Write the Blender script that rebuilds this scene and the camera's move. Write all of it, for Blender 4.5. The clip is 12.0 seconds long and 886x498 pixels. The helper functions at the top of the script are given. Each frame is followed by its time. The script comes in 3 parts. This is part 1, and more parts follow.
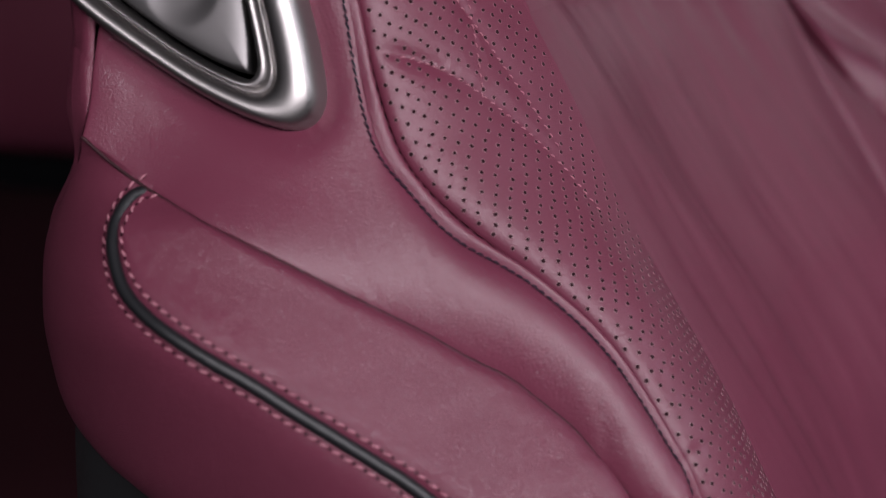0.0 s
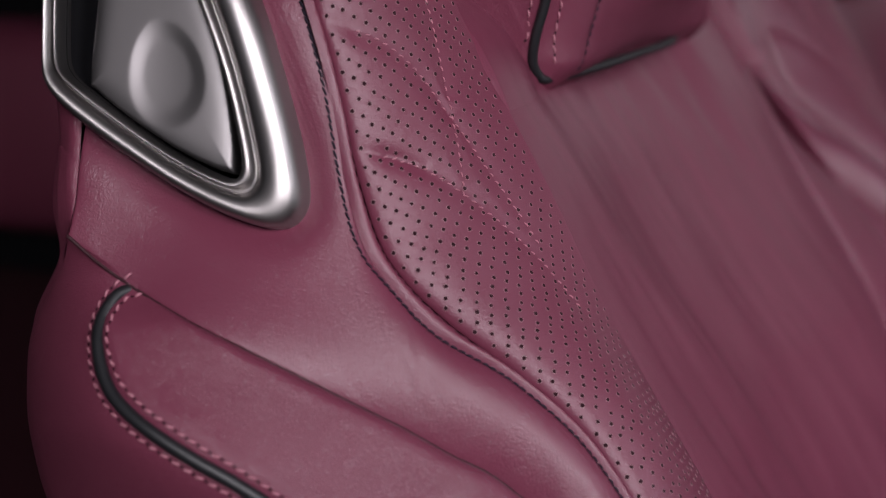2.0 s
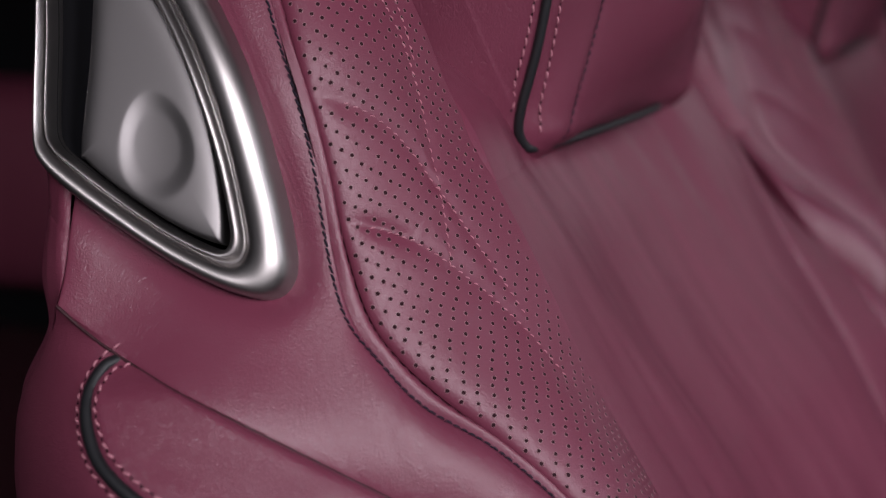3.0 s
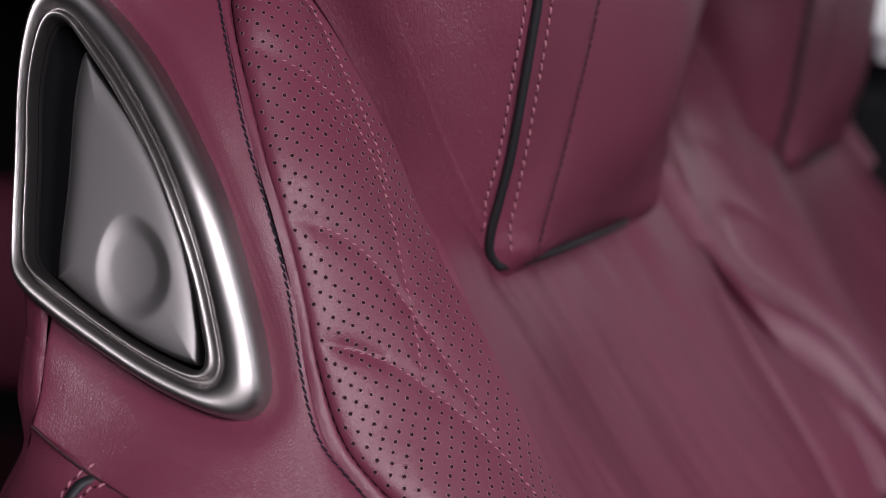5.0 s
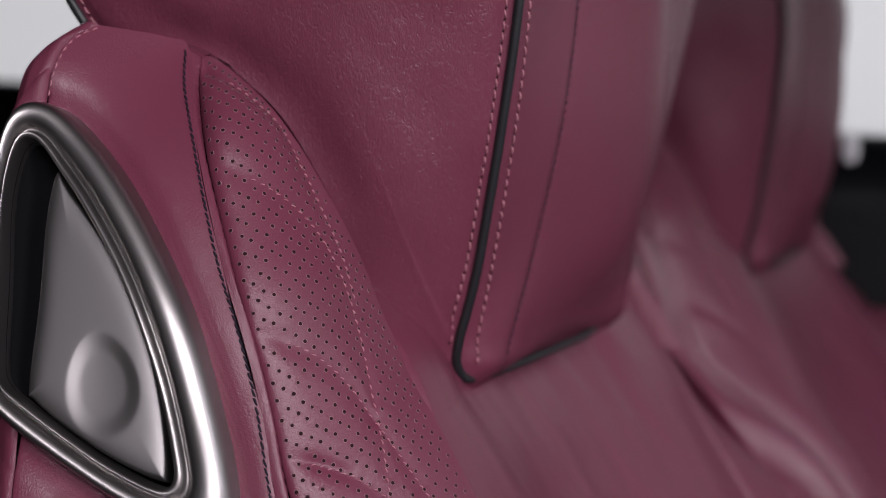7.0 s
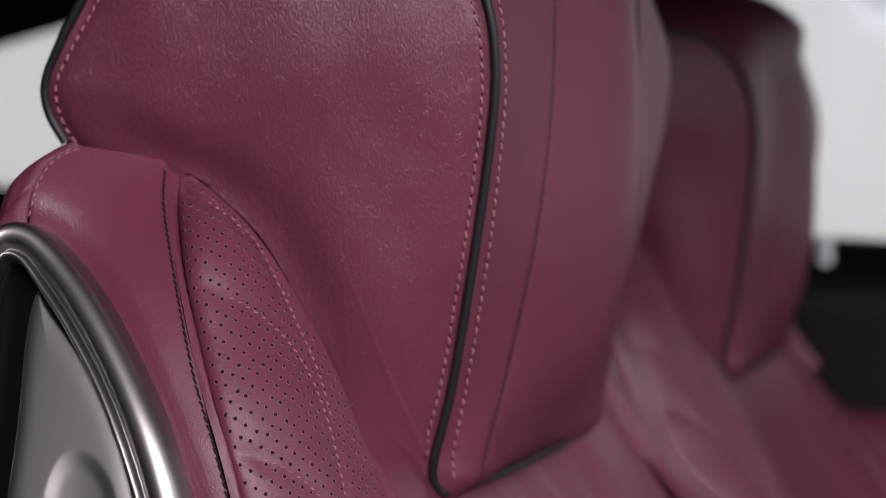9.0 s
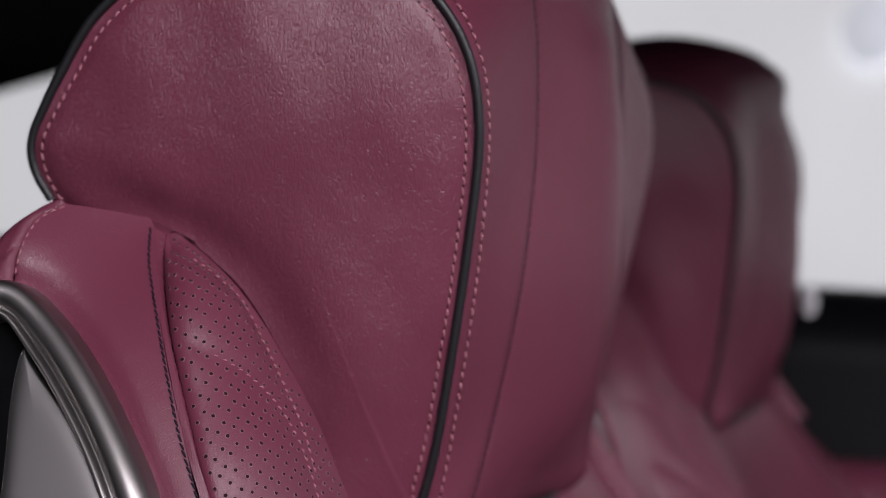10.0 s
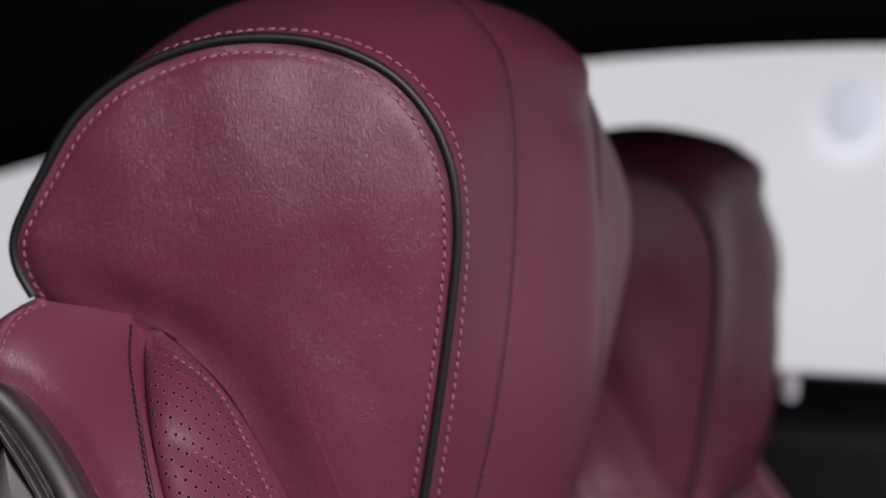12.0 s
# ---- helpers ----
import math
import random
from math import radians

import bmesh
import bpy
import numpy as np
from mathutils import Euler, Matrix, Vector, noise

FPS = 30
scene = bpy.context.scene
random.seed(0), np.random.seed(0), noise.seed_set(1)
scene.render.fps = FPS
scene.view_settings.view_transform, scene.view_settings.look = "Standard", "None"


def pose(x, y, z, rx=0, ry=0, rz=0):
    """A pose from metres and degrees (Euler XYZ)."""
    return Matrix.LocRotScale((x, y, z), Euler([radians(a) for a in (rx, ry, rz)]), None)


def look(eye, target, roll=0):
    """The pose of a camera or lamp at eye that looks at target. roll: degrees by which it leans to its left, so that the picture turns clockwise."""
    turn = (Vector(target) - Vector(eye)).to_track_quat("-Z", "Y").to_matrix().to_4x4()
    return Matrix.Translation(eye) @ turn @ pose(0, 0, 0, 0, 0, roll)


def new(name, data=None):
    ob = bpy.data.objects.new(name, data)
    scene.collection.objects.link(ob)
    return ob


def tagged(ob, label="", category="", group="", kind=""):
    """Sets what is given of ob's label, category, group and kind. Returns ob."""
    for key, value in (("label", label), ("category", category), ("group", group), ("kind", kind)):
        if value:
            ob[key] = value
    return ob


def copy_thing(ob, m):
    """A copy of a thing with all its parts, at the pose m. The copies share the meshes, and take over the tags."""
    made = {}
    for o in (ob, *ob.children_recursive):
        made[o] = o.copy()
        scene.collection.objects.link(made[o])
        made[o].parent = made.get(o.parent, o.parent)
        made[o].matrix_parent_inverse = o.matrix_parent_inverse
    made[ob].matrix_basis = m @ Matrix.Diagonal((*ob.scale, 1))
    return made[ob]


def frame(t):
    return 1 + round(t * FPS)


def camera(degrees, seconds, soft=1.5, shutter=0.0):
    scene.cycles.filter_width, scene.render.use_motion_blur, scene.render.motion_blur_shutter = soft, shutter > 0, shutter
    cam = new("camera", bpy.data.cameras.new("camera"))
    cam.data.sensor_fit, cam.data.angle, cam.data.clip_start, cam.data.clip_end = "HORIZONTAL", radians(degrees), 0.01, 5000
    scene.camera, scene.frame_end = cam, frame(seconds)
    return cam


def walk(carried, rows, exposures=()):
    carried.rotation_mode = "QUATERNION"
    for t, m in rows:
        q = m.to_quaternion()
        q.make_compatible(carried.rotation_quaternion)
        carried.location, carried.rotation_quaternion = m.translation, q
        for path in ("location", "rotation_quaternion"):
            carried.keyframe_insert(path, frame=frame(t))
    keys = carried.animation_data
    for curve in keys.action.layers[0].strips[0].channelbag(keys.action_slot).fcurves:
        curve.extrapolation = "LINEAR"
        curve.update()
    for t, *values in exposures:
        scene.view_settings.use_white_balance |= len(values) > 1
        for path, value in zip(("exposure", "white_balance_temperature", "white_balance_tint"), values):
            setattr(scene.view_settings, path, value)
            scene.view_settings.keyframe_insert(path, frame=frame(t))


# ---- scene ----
# The camera: a slow rise and tilt beside the seat. Rows: seconds, x, y, z, yaw, pitch, roll.
cam = camera(30.0, 12.0, soft=1.1)
ROWS = [
    (0.0, 0.1452, -0.6796, 1.0681, 20.319, -16.358, -0.000),
    (0.5, 0.1452, -0.6801, 1.0711, 20.250, -16.151, 0.038),
    (1.0, 0.1447, -0.6807, 1.0745, 20.032, -15.592, 0.042),
    (1.5, 0.1445, -0.6823, 1.0769, 19.751, -14.855, 0.120),
    (2.0, 0.1446, -0.6839, 1.0802, 19.463, -14.050, 0.155),
    (2.5, 0.1453, -0.6855, 1.0836, 19.252, -13.139, 0.232),
    (3.0, 0.1455, -0.6869, 1.0879, 18.988, -12.288, 0.279),
    (3.5, 0.1462, -0.6883, 1.0911, 18.853, -11.430, 0.339),
    (5.5, 0.1487, -0.6965, 1.1034, 17.697, -8.373, 0.568),
    (6.0, 0.1508, -0.6980, 1.1060, 17.542, -7.575, 0.499),
    (6.5, 0.1521, -0.6993, 1.1084, 17.403, -6.831, 0.500),
    (7.0, 0.1532, -0.7009, 1.1113, 17.179, -6.022, 0.517),
    (9.0, 0.1579, -0.7084, 1.1204, 16.554, -2.722, 0.403),
    (9.5, 0.1589, -0.7099, 1.1223, 16.360, -1.929, 0.361),
    (10.0, 0.1598, -0.7115, 1.1250, 16.105, -1.145, 0.335),
    (10.5, 0.1607, -0.7127, 1.1271, 15.954, -0.426, 0.324),
    (11.0, 0.1610, -0.7135, 1.1287, 15.760, 0.335, 0.303),
    (11.5, 0.1619, -0.7152, 1.1299, 15.632, 1.000, 0.221),
    (12.0, 0.1630, -0.7165, 1.1313, 15.541, 1.635, 0.154),
]


def row_pose(x, y, z, yaw, pitch, roll):
    a, p = radians(yaw), radians(pitch)
    way = Vector((-math.sin(a) * math.cos(p), math.cos(a) * math.cos(p), math.sin(p)))
    return look((x, y, z), Vector((x, y, z)) + way, roll)


walk(cam, [(t, row_pose(*r)) for t, *r in ROWS])
cam.data.dof.use_dof = True
cam.data.dof.focus_distance = 0.601
cam.data.dof.aperture_fstop = 6.2

# ---- world and lights ----
world = bpy.data.worlds.new("hall")
scene.world = world
world.use_nodes = True
world.node_tree.nodes["Background"].inputs[0].default_value = (0.75, 0.8, 1.0, 1)
world.node_tree.nodes["Background"].inputs[1].default_value = 0.034


def area(name, eye, target, sx, sy, watts, colour=(1, 1, 1)):
    data = bpy.data.lights.new(name, "AREA")
    data.shape, data.size, data.size_y, data.energy, data.color = "RECTANGLE", sx, sy, watts, colour
    ob = new(name, data)
    ob.matrix_world = look(eye, target)
    return ob


area("key_light_side", (1.70, -1.50, 1.86), (-0.05, -0.05, 1.10), 0.7, 0.5, 35, (1.0, 0.93, 1.0))
area("sheen_light_front", (2.40, -0.30, 1.80), (-0.03, -0.08, 1.10), 0.6, 0.35, 12, (0.92, 0.90, 1.0))
area("fill_light_windscreen", (2.2, 0.25, 2.5), (0.05, 0.25, 0.9), 1.3, 0.8, 24, (0.88, 0.84, 1.0))
area("fill_light_door", (0.66, -2.05, 1.90), (-0.06, 0.0, 1.18), 0.8, 0.5, 37, (1.0, 0.93, 1.0))
scene.view_settings.exposure = 0.0

# ---- materials ----


def material(name, colour, rough, metal=0.0):
    m = bpy.data.materials.new(name)
    m.use_nodes = True
    b = m.node_tree.nodes["Principled BSDF"]
    b.inputs["Base Color"].default_value = (*colour, 1)
    b.inputs["Roughness"].default_value = rough
    b.inputs["Metallic"].default_value = metal
    return m, m.node_tree.nodes, m.node_tree.links, b


def leather(name, colour, rough, grain, fine, crease, stretch=(1, 1, 1), sheen=0.0, size=240, wrinkle=0.0):
    """Dyed hide: fine pebbled grain, long soft creases, slightly uneven dye and gloss."""
    m, n, l, b = material(name, colour, rough)
    co = n.new("ShaderNodeTexCoord")
    mp = n.new("ShaderNodeMapping")
    mp.inputs["Scale"].default_value = stretch
    l.new(co.outputs["Object"], mp.inputs["Vector"])

    def noise_tex(scale, detail, vec, distort=0.0):
        t = n.new("ShaderNodeTexNoise")
        t.inputs["Scale"].default_value, t.inputs["Detail"].default_value = scale, detail
        t.inputs["Distortion"].default_value = distort
        l.new(vec, t.inputs["Vector"])
        return t.outputs["Fac"]

    cells = n.new("ShaderNodeTexVoronoi")
    cells.feature = "DISTANCE_TO_EDGE"
    cells.inputs["Scale"].default_value = fine
    warp = n.new("ShaderNodeVectorMath")
    warp.operation = "MULTIPLY_ADD"
    wn = n.new("ShaderNodeTexNoise")
    wn.inputs["Scale"].default_value = 90
    l.new(co.outputs["Object"], wn.inputs["Vector"])
    l.new(wn.outputs["Color"], warp.inputs[0])
    warp.inputs[1].default_value = (0.006, 0.006, 0.006)
    l.new(mp.outputs["Vector"], warp.inputs[2])
    l.new(warp.outputs[0], cells.inputs["Vector"])
    edge = n.new("ShaderNodeMapRange")
    edge.inputs["From Max"].default_value = 0.22
    l.new(cells.outputs["Distance"], edge.inputs["Value"])
    b1 = n.new("ShaderNodeBump")
    b1.inputs["Strength"].default_value, b1.inputs["Distance"].default_value = grain, 0.0004
    l.new(edge.outputs["Result"], b1.inputs["Height"])
    b2 = n.new("ShaderNodeBump")
    b2.inputs["Strength"].default_value, b2.inputs["Distance"].default_value = crease, 0.0012
    l.new(noise_tex(size, 4, warp.outputs[0], 0.6), b2.inputs["Height"])
    l.new(b1.outputs["Normal"], b2.inputs["Normal"])
    last_bump = b2
    if wrinkle:
        def lines(scale, width, distort):
            """Thin branching furrows along the level lines of a stretched noise."""
            off = n.new("ShaderNodeMath")
            off.operation = "SUBTRACT"
            off.inputs[1].default_value = 0.5
            l.new(noise_tex(scale, 2.5, warp.outputs[0], distort), off.inputs[0])
            size_of = n.new("ShaderNodeMath")
            size_of.operation = "ABSOLUTE"
            l.new(off.outputs[0], size_of.inputs[0])
            cut_in = n.new("ShaderNodeMapRange")
            cut_in.interpolation_type = "SMOOTHSTEP"
            cut_in.inputs["From Max"].default_value = width
            l.new(size_of.outputs[0], cut_in.inputs["Value"])
            return cut_in.outputs["Result"]

        some = n.new("ShaderNodeMapRange")
        some.inputs["From Min"].default_value, some.inputs["From Max"].default_value = 0.30, 0.62
        l.new(noise_tex(24, 3, co.outputs["Object"]), some.inputs["Value"])
        for scale, width, deep, sparse in ((size * 0.75, 0.036, 0.0006, True), (size * 1.7, 0.08, 0.00025, False)):
            furrow = lines(scale, width, 0.7)
            if sparse:
                high = n.new("ShaderNodeMix")
                high.inputs["A"].default_value = 1.0
                l.new(some.outputs["Result"], high.inputs["Factor"])
                l.new(furrow, high.inputs["B"])
                furrow = high.outputs["Result"]
            next_bump = n.new("ShaderNodeBump")
            next_bump.inputs["Strength"].default_value, next_bump.inputs["Distance"].default_value = wrinkle, deep
            l.new(furrow, next_bump.inputs["Height"])
            l.new(last_bump.outputs["Normal"], next_bump.inputs["Normal"])
            last_bump = next_bump
    l.new(last_bump.outputs["Normal"], b.inputs["Normal"])
    tone = n.new("ShaderNodeMix")
    tone.data_type = "RGBA"
    tone.inputs["A"].default_value = (*[c * 0.86 for c in colour], 1)
    tone.inputs["B"].default_value = (*[min(1, c * 1.14) for c in colour], 1)
    l.new(noise_tex(14, 6, co.outputs["Object"]), tone.inputs["Factor"])
    l.new(tone.outputs["Result"], b.inputs["Base Color"])
    r = n.new("ShaderNodeMapRange")
    r.inputs["To Min"].default_value, r.inputs["To Max"].default_value = rough - 0.03, rough + 0.04
    l.new(noise_tex(160, 4, co.outputs["Object"]), r.inputs["Value"])
    l.new(r.outputs["Result"], b.inputs["Roughness"])
    b.inputs["Specular IOR Level"].default_value = 0.37
    b.inputs["Sheen Weight"].default_value = sheen
    b.inputs["Sheen Roughness"].default_value = 0.4
    b.inputs["Sheen Tint"].default_value = (0.9, 0.7, 0.85, 1)
    return m


WINE = (0.120, 0.0262, 0.0475)
smooth_hide = leather("smooth_hide", WINE, 0.39, 0.32, 1100, 0.06)
bent_hide = leather("bent_hide", WINE, 0.36, 0.16, 900, 0.05, (1.3, 1, 0.8), 0.0, 300, 0.09)
soft_hide = leather("soft_hide", WINE, 0.39, 0.18, 520, 0.05, (1.9, 1, 0.62), 0.0, 260, 0.27)
centre_hide = leather("centre_hide", WINE, 0.37, 0.06, 900, 0.10, (1.5, 1.5, 0.6), 0.0, 120)
soft_hide.node_tree.nodes["Principled BSDF"].inputs["Specular IOR Level"].default_value = 0.44
perforated_hide = leather("perforated_hide", WINE, 0.38, 0.13, 1000, 0.04)
dark_shaded_hide = leather("dark_shaded_hide", (0.026, 0.006, 0.009), 0.55, 0.2, 600, 0.3)


def mottled(name, colour, rough, metal=0.0, scale=200, amount=0.06, bump=0.1):
    m, n, l, b = material(name, colour, rough, metal)
    co = n.new("ShaderNodeTexCoord")
    t = n.new("ShaderNodeTexNoise")
    t.inputs["Scale"].default_value, t.inputs["Detail"].default_value = scale, 5
    l.new(co.outputs["Object"], t.inputs["Vector"])
    r = n.new("ShaderNodeMapRange")
    r.inputs["To Min"].default_value, r.inputs["To Max"].default_value = max(0.02, rough - amount), rough + amount
    l.new(t.outputs["Fac"], r.inputs["Value"])
    l.new(r.outputs["Result"], b.inputs["Roughness"])
    p = n.new("ShaderNodeBump")
    p.inputs["Strength"].default_value, p.inputs["Distance"].default_value = bump, 0.0003
    l.new(t.outputs["Fac"], p.inputs["Height"])
    l.new(p.outputs["Normal"], b.inputs["Normal"])
    return m


piping_black = mottled("piping_black", (0.007, 0.0075, 0.009), 0.5, scale=600, bump=0.25)
thread_pink = mottled("thread_pink", (0.35, 0.145, 0.18), 0.7, scale=1500, bump=0.4)
thread_dark = mottled("thread_dark", (0.014, 0.010, 0.017), 0.65, scale=1500, bump=0.4)
hole_shade = mottled("hole_shade", (0.020, 0.007, 0.010), 0.9)
metal_satin = mottled("metal_satin", (0.31, 0.295, 0.29), 0.38, 1.0, scale=900, amount=0.03, bump=0.0)
metal_paddle = mottled("metal_paddle", (0.125, 0.12, 0.12), 0.42, 1.0, scale=1200, amount=0.03, bump=0.0)
plastic_black = mottled("plastic_black", (0.012, 0.012, 0.013), 0.5, scale=300)
knob_glint = mottled("knob_glint", (0.85, 0.85, 0.87), 0.3)
black_matte = mottled("black_matte", (0.004, 0.004, 0.005), 0.9, scale=60)
door_black = mottled("door_black", (0.004, 0.004, 0.005), 0.45, scale=80)
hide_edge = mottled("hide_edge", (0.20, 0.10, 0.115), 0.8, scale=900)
for m in (black_matte, door_black, hole_shade, thread_dark):
    m.node_tree.nodes["Principled BSDF"].inputs["Specular IOR Level"].default_value = 0.12
dark_paint = mottled("dark_paint", (0.02, 0.02, 0.022), 0.35, scale=30)

# ---- shaping helpers ----


def spline(points, n, closed=False):
    """n points evenly spaced along a smooth curve through the given points."""
    p = np.array(points, float)
    k = len(p)
    q = np.vstack([p[-1], p, p[0], p[1]]) if closed else np.vstack([2 * p[0] - p[1], p, 2 * p[-1] - p[-2]])
    out = []
    for i in range(k if closed else k - 1):
        a, b, c, d = q[i], q[i + 1], q[i + 2], q[i + 3]
        t = np.linspace(0, 1, 24, endpoint=False)[:, None]
        m1, m2 = (c - a) / 2, (d - b) / 2
        out.append((2 * t**3 - 3 * t**2 + 1) * b + (t**3 - 2 * t**2 + t) * m1 + (3 * t**2 - 2 * t**3) * c + (t**3 - t**2) * m2)
    out.append(p[:1] if closed else p[-1:])
    c = np.vstack(out)
    s = np.r_[0, np.cumsum(np.linalg.norm(np.diff(c, axis=0), axis=1))]
    at = np.linspace(0, s[-1], n, endpoint=not closed)
    return np.stack([np.interp(at, s, c[:, i]) for i in range(3)], 1)


def keyed(points, n, closed=False):
    """Like spline, but with as many points to each piece between two given points, so that alike curves match."""
    p = np.array(points, float)
    q = np.vstack([p[-1], p, p[0], p[1]]) if closed else np.vstack([2 * p[0] - p[1], p, 2 * p[-1] - p[-2]])
    out = []
    for i in range(len(p) if closed else len(p) - 1):
        a, b, c, d = q[i], q[i + 1], q[i + 2], q[i + 3]
        t = np.linspace(0, 1, n, endpoint=False)[:, None]
        m1, m2 = (c - a) / 2, (d - b) / 2
        out.append((2 * t**3 - 3 * t**2 + 1) * b + (t**3 - 2 * t**2 + t) * m1 + (3 * t**2 - 2 * t**3) * c + (t**3 - t**2) * m2)
    if not closed:
        out.append(p[-1:])
    return np.vstack(out)


def normals(g, wrap=False):
    """Unit normals of a grid of points."""
    du = np.gradient(g, axis=0)
    dv = np.gradient(g, axis=1)
    if wrap:
        dv = (np.roll(g, -1, 1) - np.roll(g, 1, 1)) / 2
    n = np.cross(du, dv)
    return n / (np.linalg.norm(n, axis=2, keepdims=True) + 1e-12)


def facing(n, way):
    s = np.sign((n * np.array(way)).sum(-1, keepdims=True).mean())
    return n * (s or 1)


def puff(u, rise=0.10):
    """The section of a stuffed panel: nought at the seams, quickly round, then nearly flat."""
    e = np.minimum(u, 1 - u)
    return np.sqrt(np.clip(1 - (1 - np.clip(e / rise, 0, 1)) ** 2, 0, 1))


def dist_to(g, line):
    """Distance of each grid point from a line of points."""
    flat = g.reshape(-1, 3)
    best = np.full(len(flat), 9.0)
    for i in range(0, len(flat), 4000):
        best[i : i + 4000] = np.sqrt(((flat[i : i + 4000, None] - line[None]) ** 2).sum(-1)).min(1)
    return best.reshape(g.shape[:2])


def lumps(g, scale, seed=0.0):
    return np.array([[noise.noise(Vector(p) * scale + Vector((seed, 0, 0))) for p in row] for row in g])


def set_mesh(name, verts, faces, mat, smooth=True):
    me = bpy.data.meshes.new(name)
    me.from_pydata([tuple(v) for v in verts], [], faces)
    me.materials.append(mat)
    if smooth:
        me.polygons.foreach_set("use_smooth", [True] * len(me.polygons))
    me.update()
    return me


def grid_mesh(name, g, mat, wrap=False, way=None, keep=None):
    nu, nv = g.shape[:2]
    faces = []
    for i in range(nu - 1):
        for j in range(nv if wrap else nv - 1):
            k = (j + 1) % nv
            if keep is None or keep(g[i, j]):
                faces.append((i * nv + j, (i + 1) * nv + j, (i + 1) * nv + k, i * nv + k))
    if way is not None:
        n = normals(g, wrap)
        if (n * np.array(way)).sum() < 0:
            faces = [f[::-1] for f in faces]
    return set_mesh(name, g.reshape(-1, 3), faces, mat)


def part(name, mesh, parent, label="", kind=""):
    ob = new(name, mesh)
    ob.parent = parent
    return tagged(ob, label=label, kind=kind)


def tube(name, line, radius, mat, closed=False, sides=10):
    p = np.array(line)
    t = np.gradient(p, axis=0)
    t /= np.linalg.norm(t, axis=1, keepdims=True)
    side = np.cross(t, (0.13, 0.9, 0.21))
    side /= np.linalg.norm(side, axis=1, keepdims=True)
    up = np.cross(side, t)
    a = np.linspace(0, 2 * np.pi, sides, endpoint=False)
    g = p[:, None] + radius * (np.cos(a)[None, :, None] * side[:, None] + np.sin(a)[None, :, None] * up[:, None])
    me = grid_mesh(name, g, mat, wrap=True)
    return me


def drop(points, g, n, lift):
    """Lays points onto a panel's surface, lifted off it."""
    flat, fn = g.reshape(-1, 3), n.reshape(-1, 3)
    out, on = [], []
    for p in points:
        i = ((flat - p) ** 2).sum(1).argmin()
        out.append(p - fn[i] * ((p - flat[i]) @ fn[i]) + fn[i] * lift)
        on.append(fn[i])
    out, on = np.array(out), np.array(on)
    if len(out) > 30:
        ease = np.ones(5) / 5
        for a in (out, on):
            for k in range(3):
                a[2:-2, k] = np.convolve(a[:, k], ease, "valid")
    return out, on / np.linalg.norm(on, axis=1, keepdims=True)


def stitches(name, points, ns, pitch, length, thick, mat, slant=0.0):
    """A row of single stitches: small rounded thread ends that dip into the hide."""
    s = np.r_[0, np.cumsum(np.linalg.norm(np.diff(points, axis=0), axis=1))]
    verts, faces = [], []
    rnd = random.Random(len(points) * 7 + int(pitch * 1e5))
    for d in np.arange(pitch / 2, s[-1], pitch):
        d += rnd.uniform(-0.06, 0.06) * pitch
        c = np.array([np.interp(d, s, points[:, i]) for i in range(3)])
        e = np.array([np.interp(d + length / 2, s, points[:, i]) - np.interp(d - length / 2, s, points[:, i]) for i in range(3)])
        nn = np.array([np.interp(d, s, ns[:, i]) for i in range(3)])
        e /= np.linalg.norm(e) + 1e-12
        nn /= np.linalg.norm(nn)
        w = np.cross(nn, e)
        e = e * math.cos(slant) + w * math.sin(slant)
        w = np.cross(nn, e)
        base = len(verts)
        for a, r, h in ((-0.5, 0.25, -1.1), (-0.3, 0.85, 0.25), (0, 1, 0.6), (0.3, 0.85, 0.25), (0.5, 0.25, -1.1)):
            for k in range(6):
                x = 2 * math.pi * k / 6
                verts.append(c + e * a * length + thick / 2 * r * (math.cos(x) * w + math.sin(x) * nn) + nn * thick / 2 * h)
        for i in range(4):
            for k in range(6):
                m = (k + 1) % 6
                faces.append((base + i * 6 + k, base + i * 6 + m, base + i * 6 + 6 + m, base + i * 6 + 6 + k))
        faces += [tuple(base + k for k in range(5, -1, -1)), tuple(base + 24 + k for k in range(6))]
    return set_mesh(name, verts, faces, mat)


def needle_holes(name, points, ns, pitch, radius, mat):
    """Small dark discs between the stitches, coloured as the shade in needle holes."""
    s = np.r_[0, np.cumsum(np.linalg.norm(np.diff(points, axis=0), axis=1))]
    verts, faces = [], []
    for d in np.arange(pitch, s[-1], pitch):
        c, nn = (np.array([np.interp(d, s, src[:, i]) for i in range(3)]) for src in (points, ns))
        e = np.array([np.interp(d + 0.001, s, points[:, i]) - np.interp(d - 0.001, s, points[:, i]) for i in range(3)])
        e /= np.linalg.norm(e) + 1e-12
        w = np.cross(nn, e)
        faces.append(tuple(range(len(verts), len(verts) + 8)))
        verts += [c - nn * 0.0001 + radius * (1.3 * math.cos(a) * e + math.sin(a) * w) for a in np.arange(8) * math.pi / 4]
    return set_mesh(name, verts, faces, mat)


# ---- the seat ----
MID, SKEW = 0.05, 0.10  # the seat's middle plane, and its slight turn


def over(points):
    """The far side of the seat: a point's counterpart across the middle plane."""
    p = np.array(points, float)
    q = p.copy()
    q[..., 1] = 2 * MID - p[..., 1]
    q[..., 0] = p[..., 0] + SKEW * (q[..., 1] - p[..., 1])
    return q


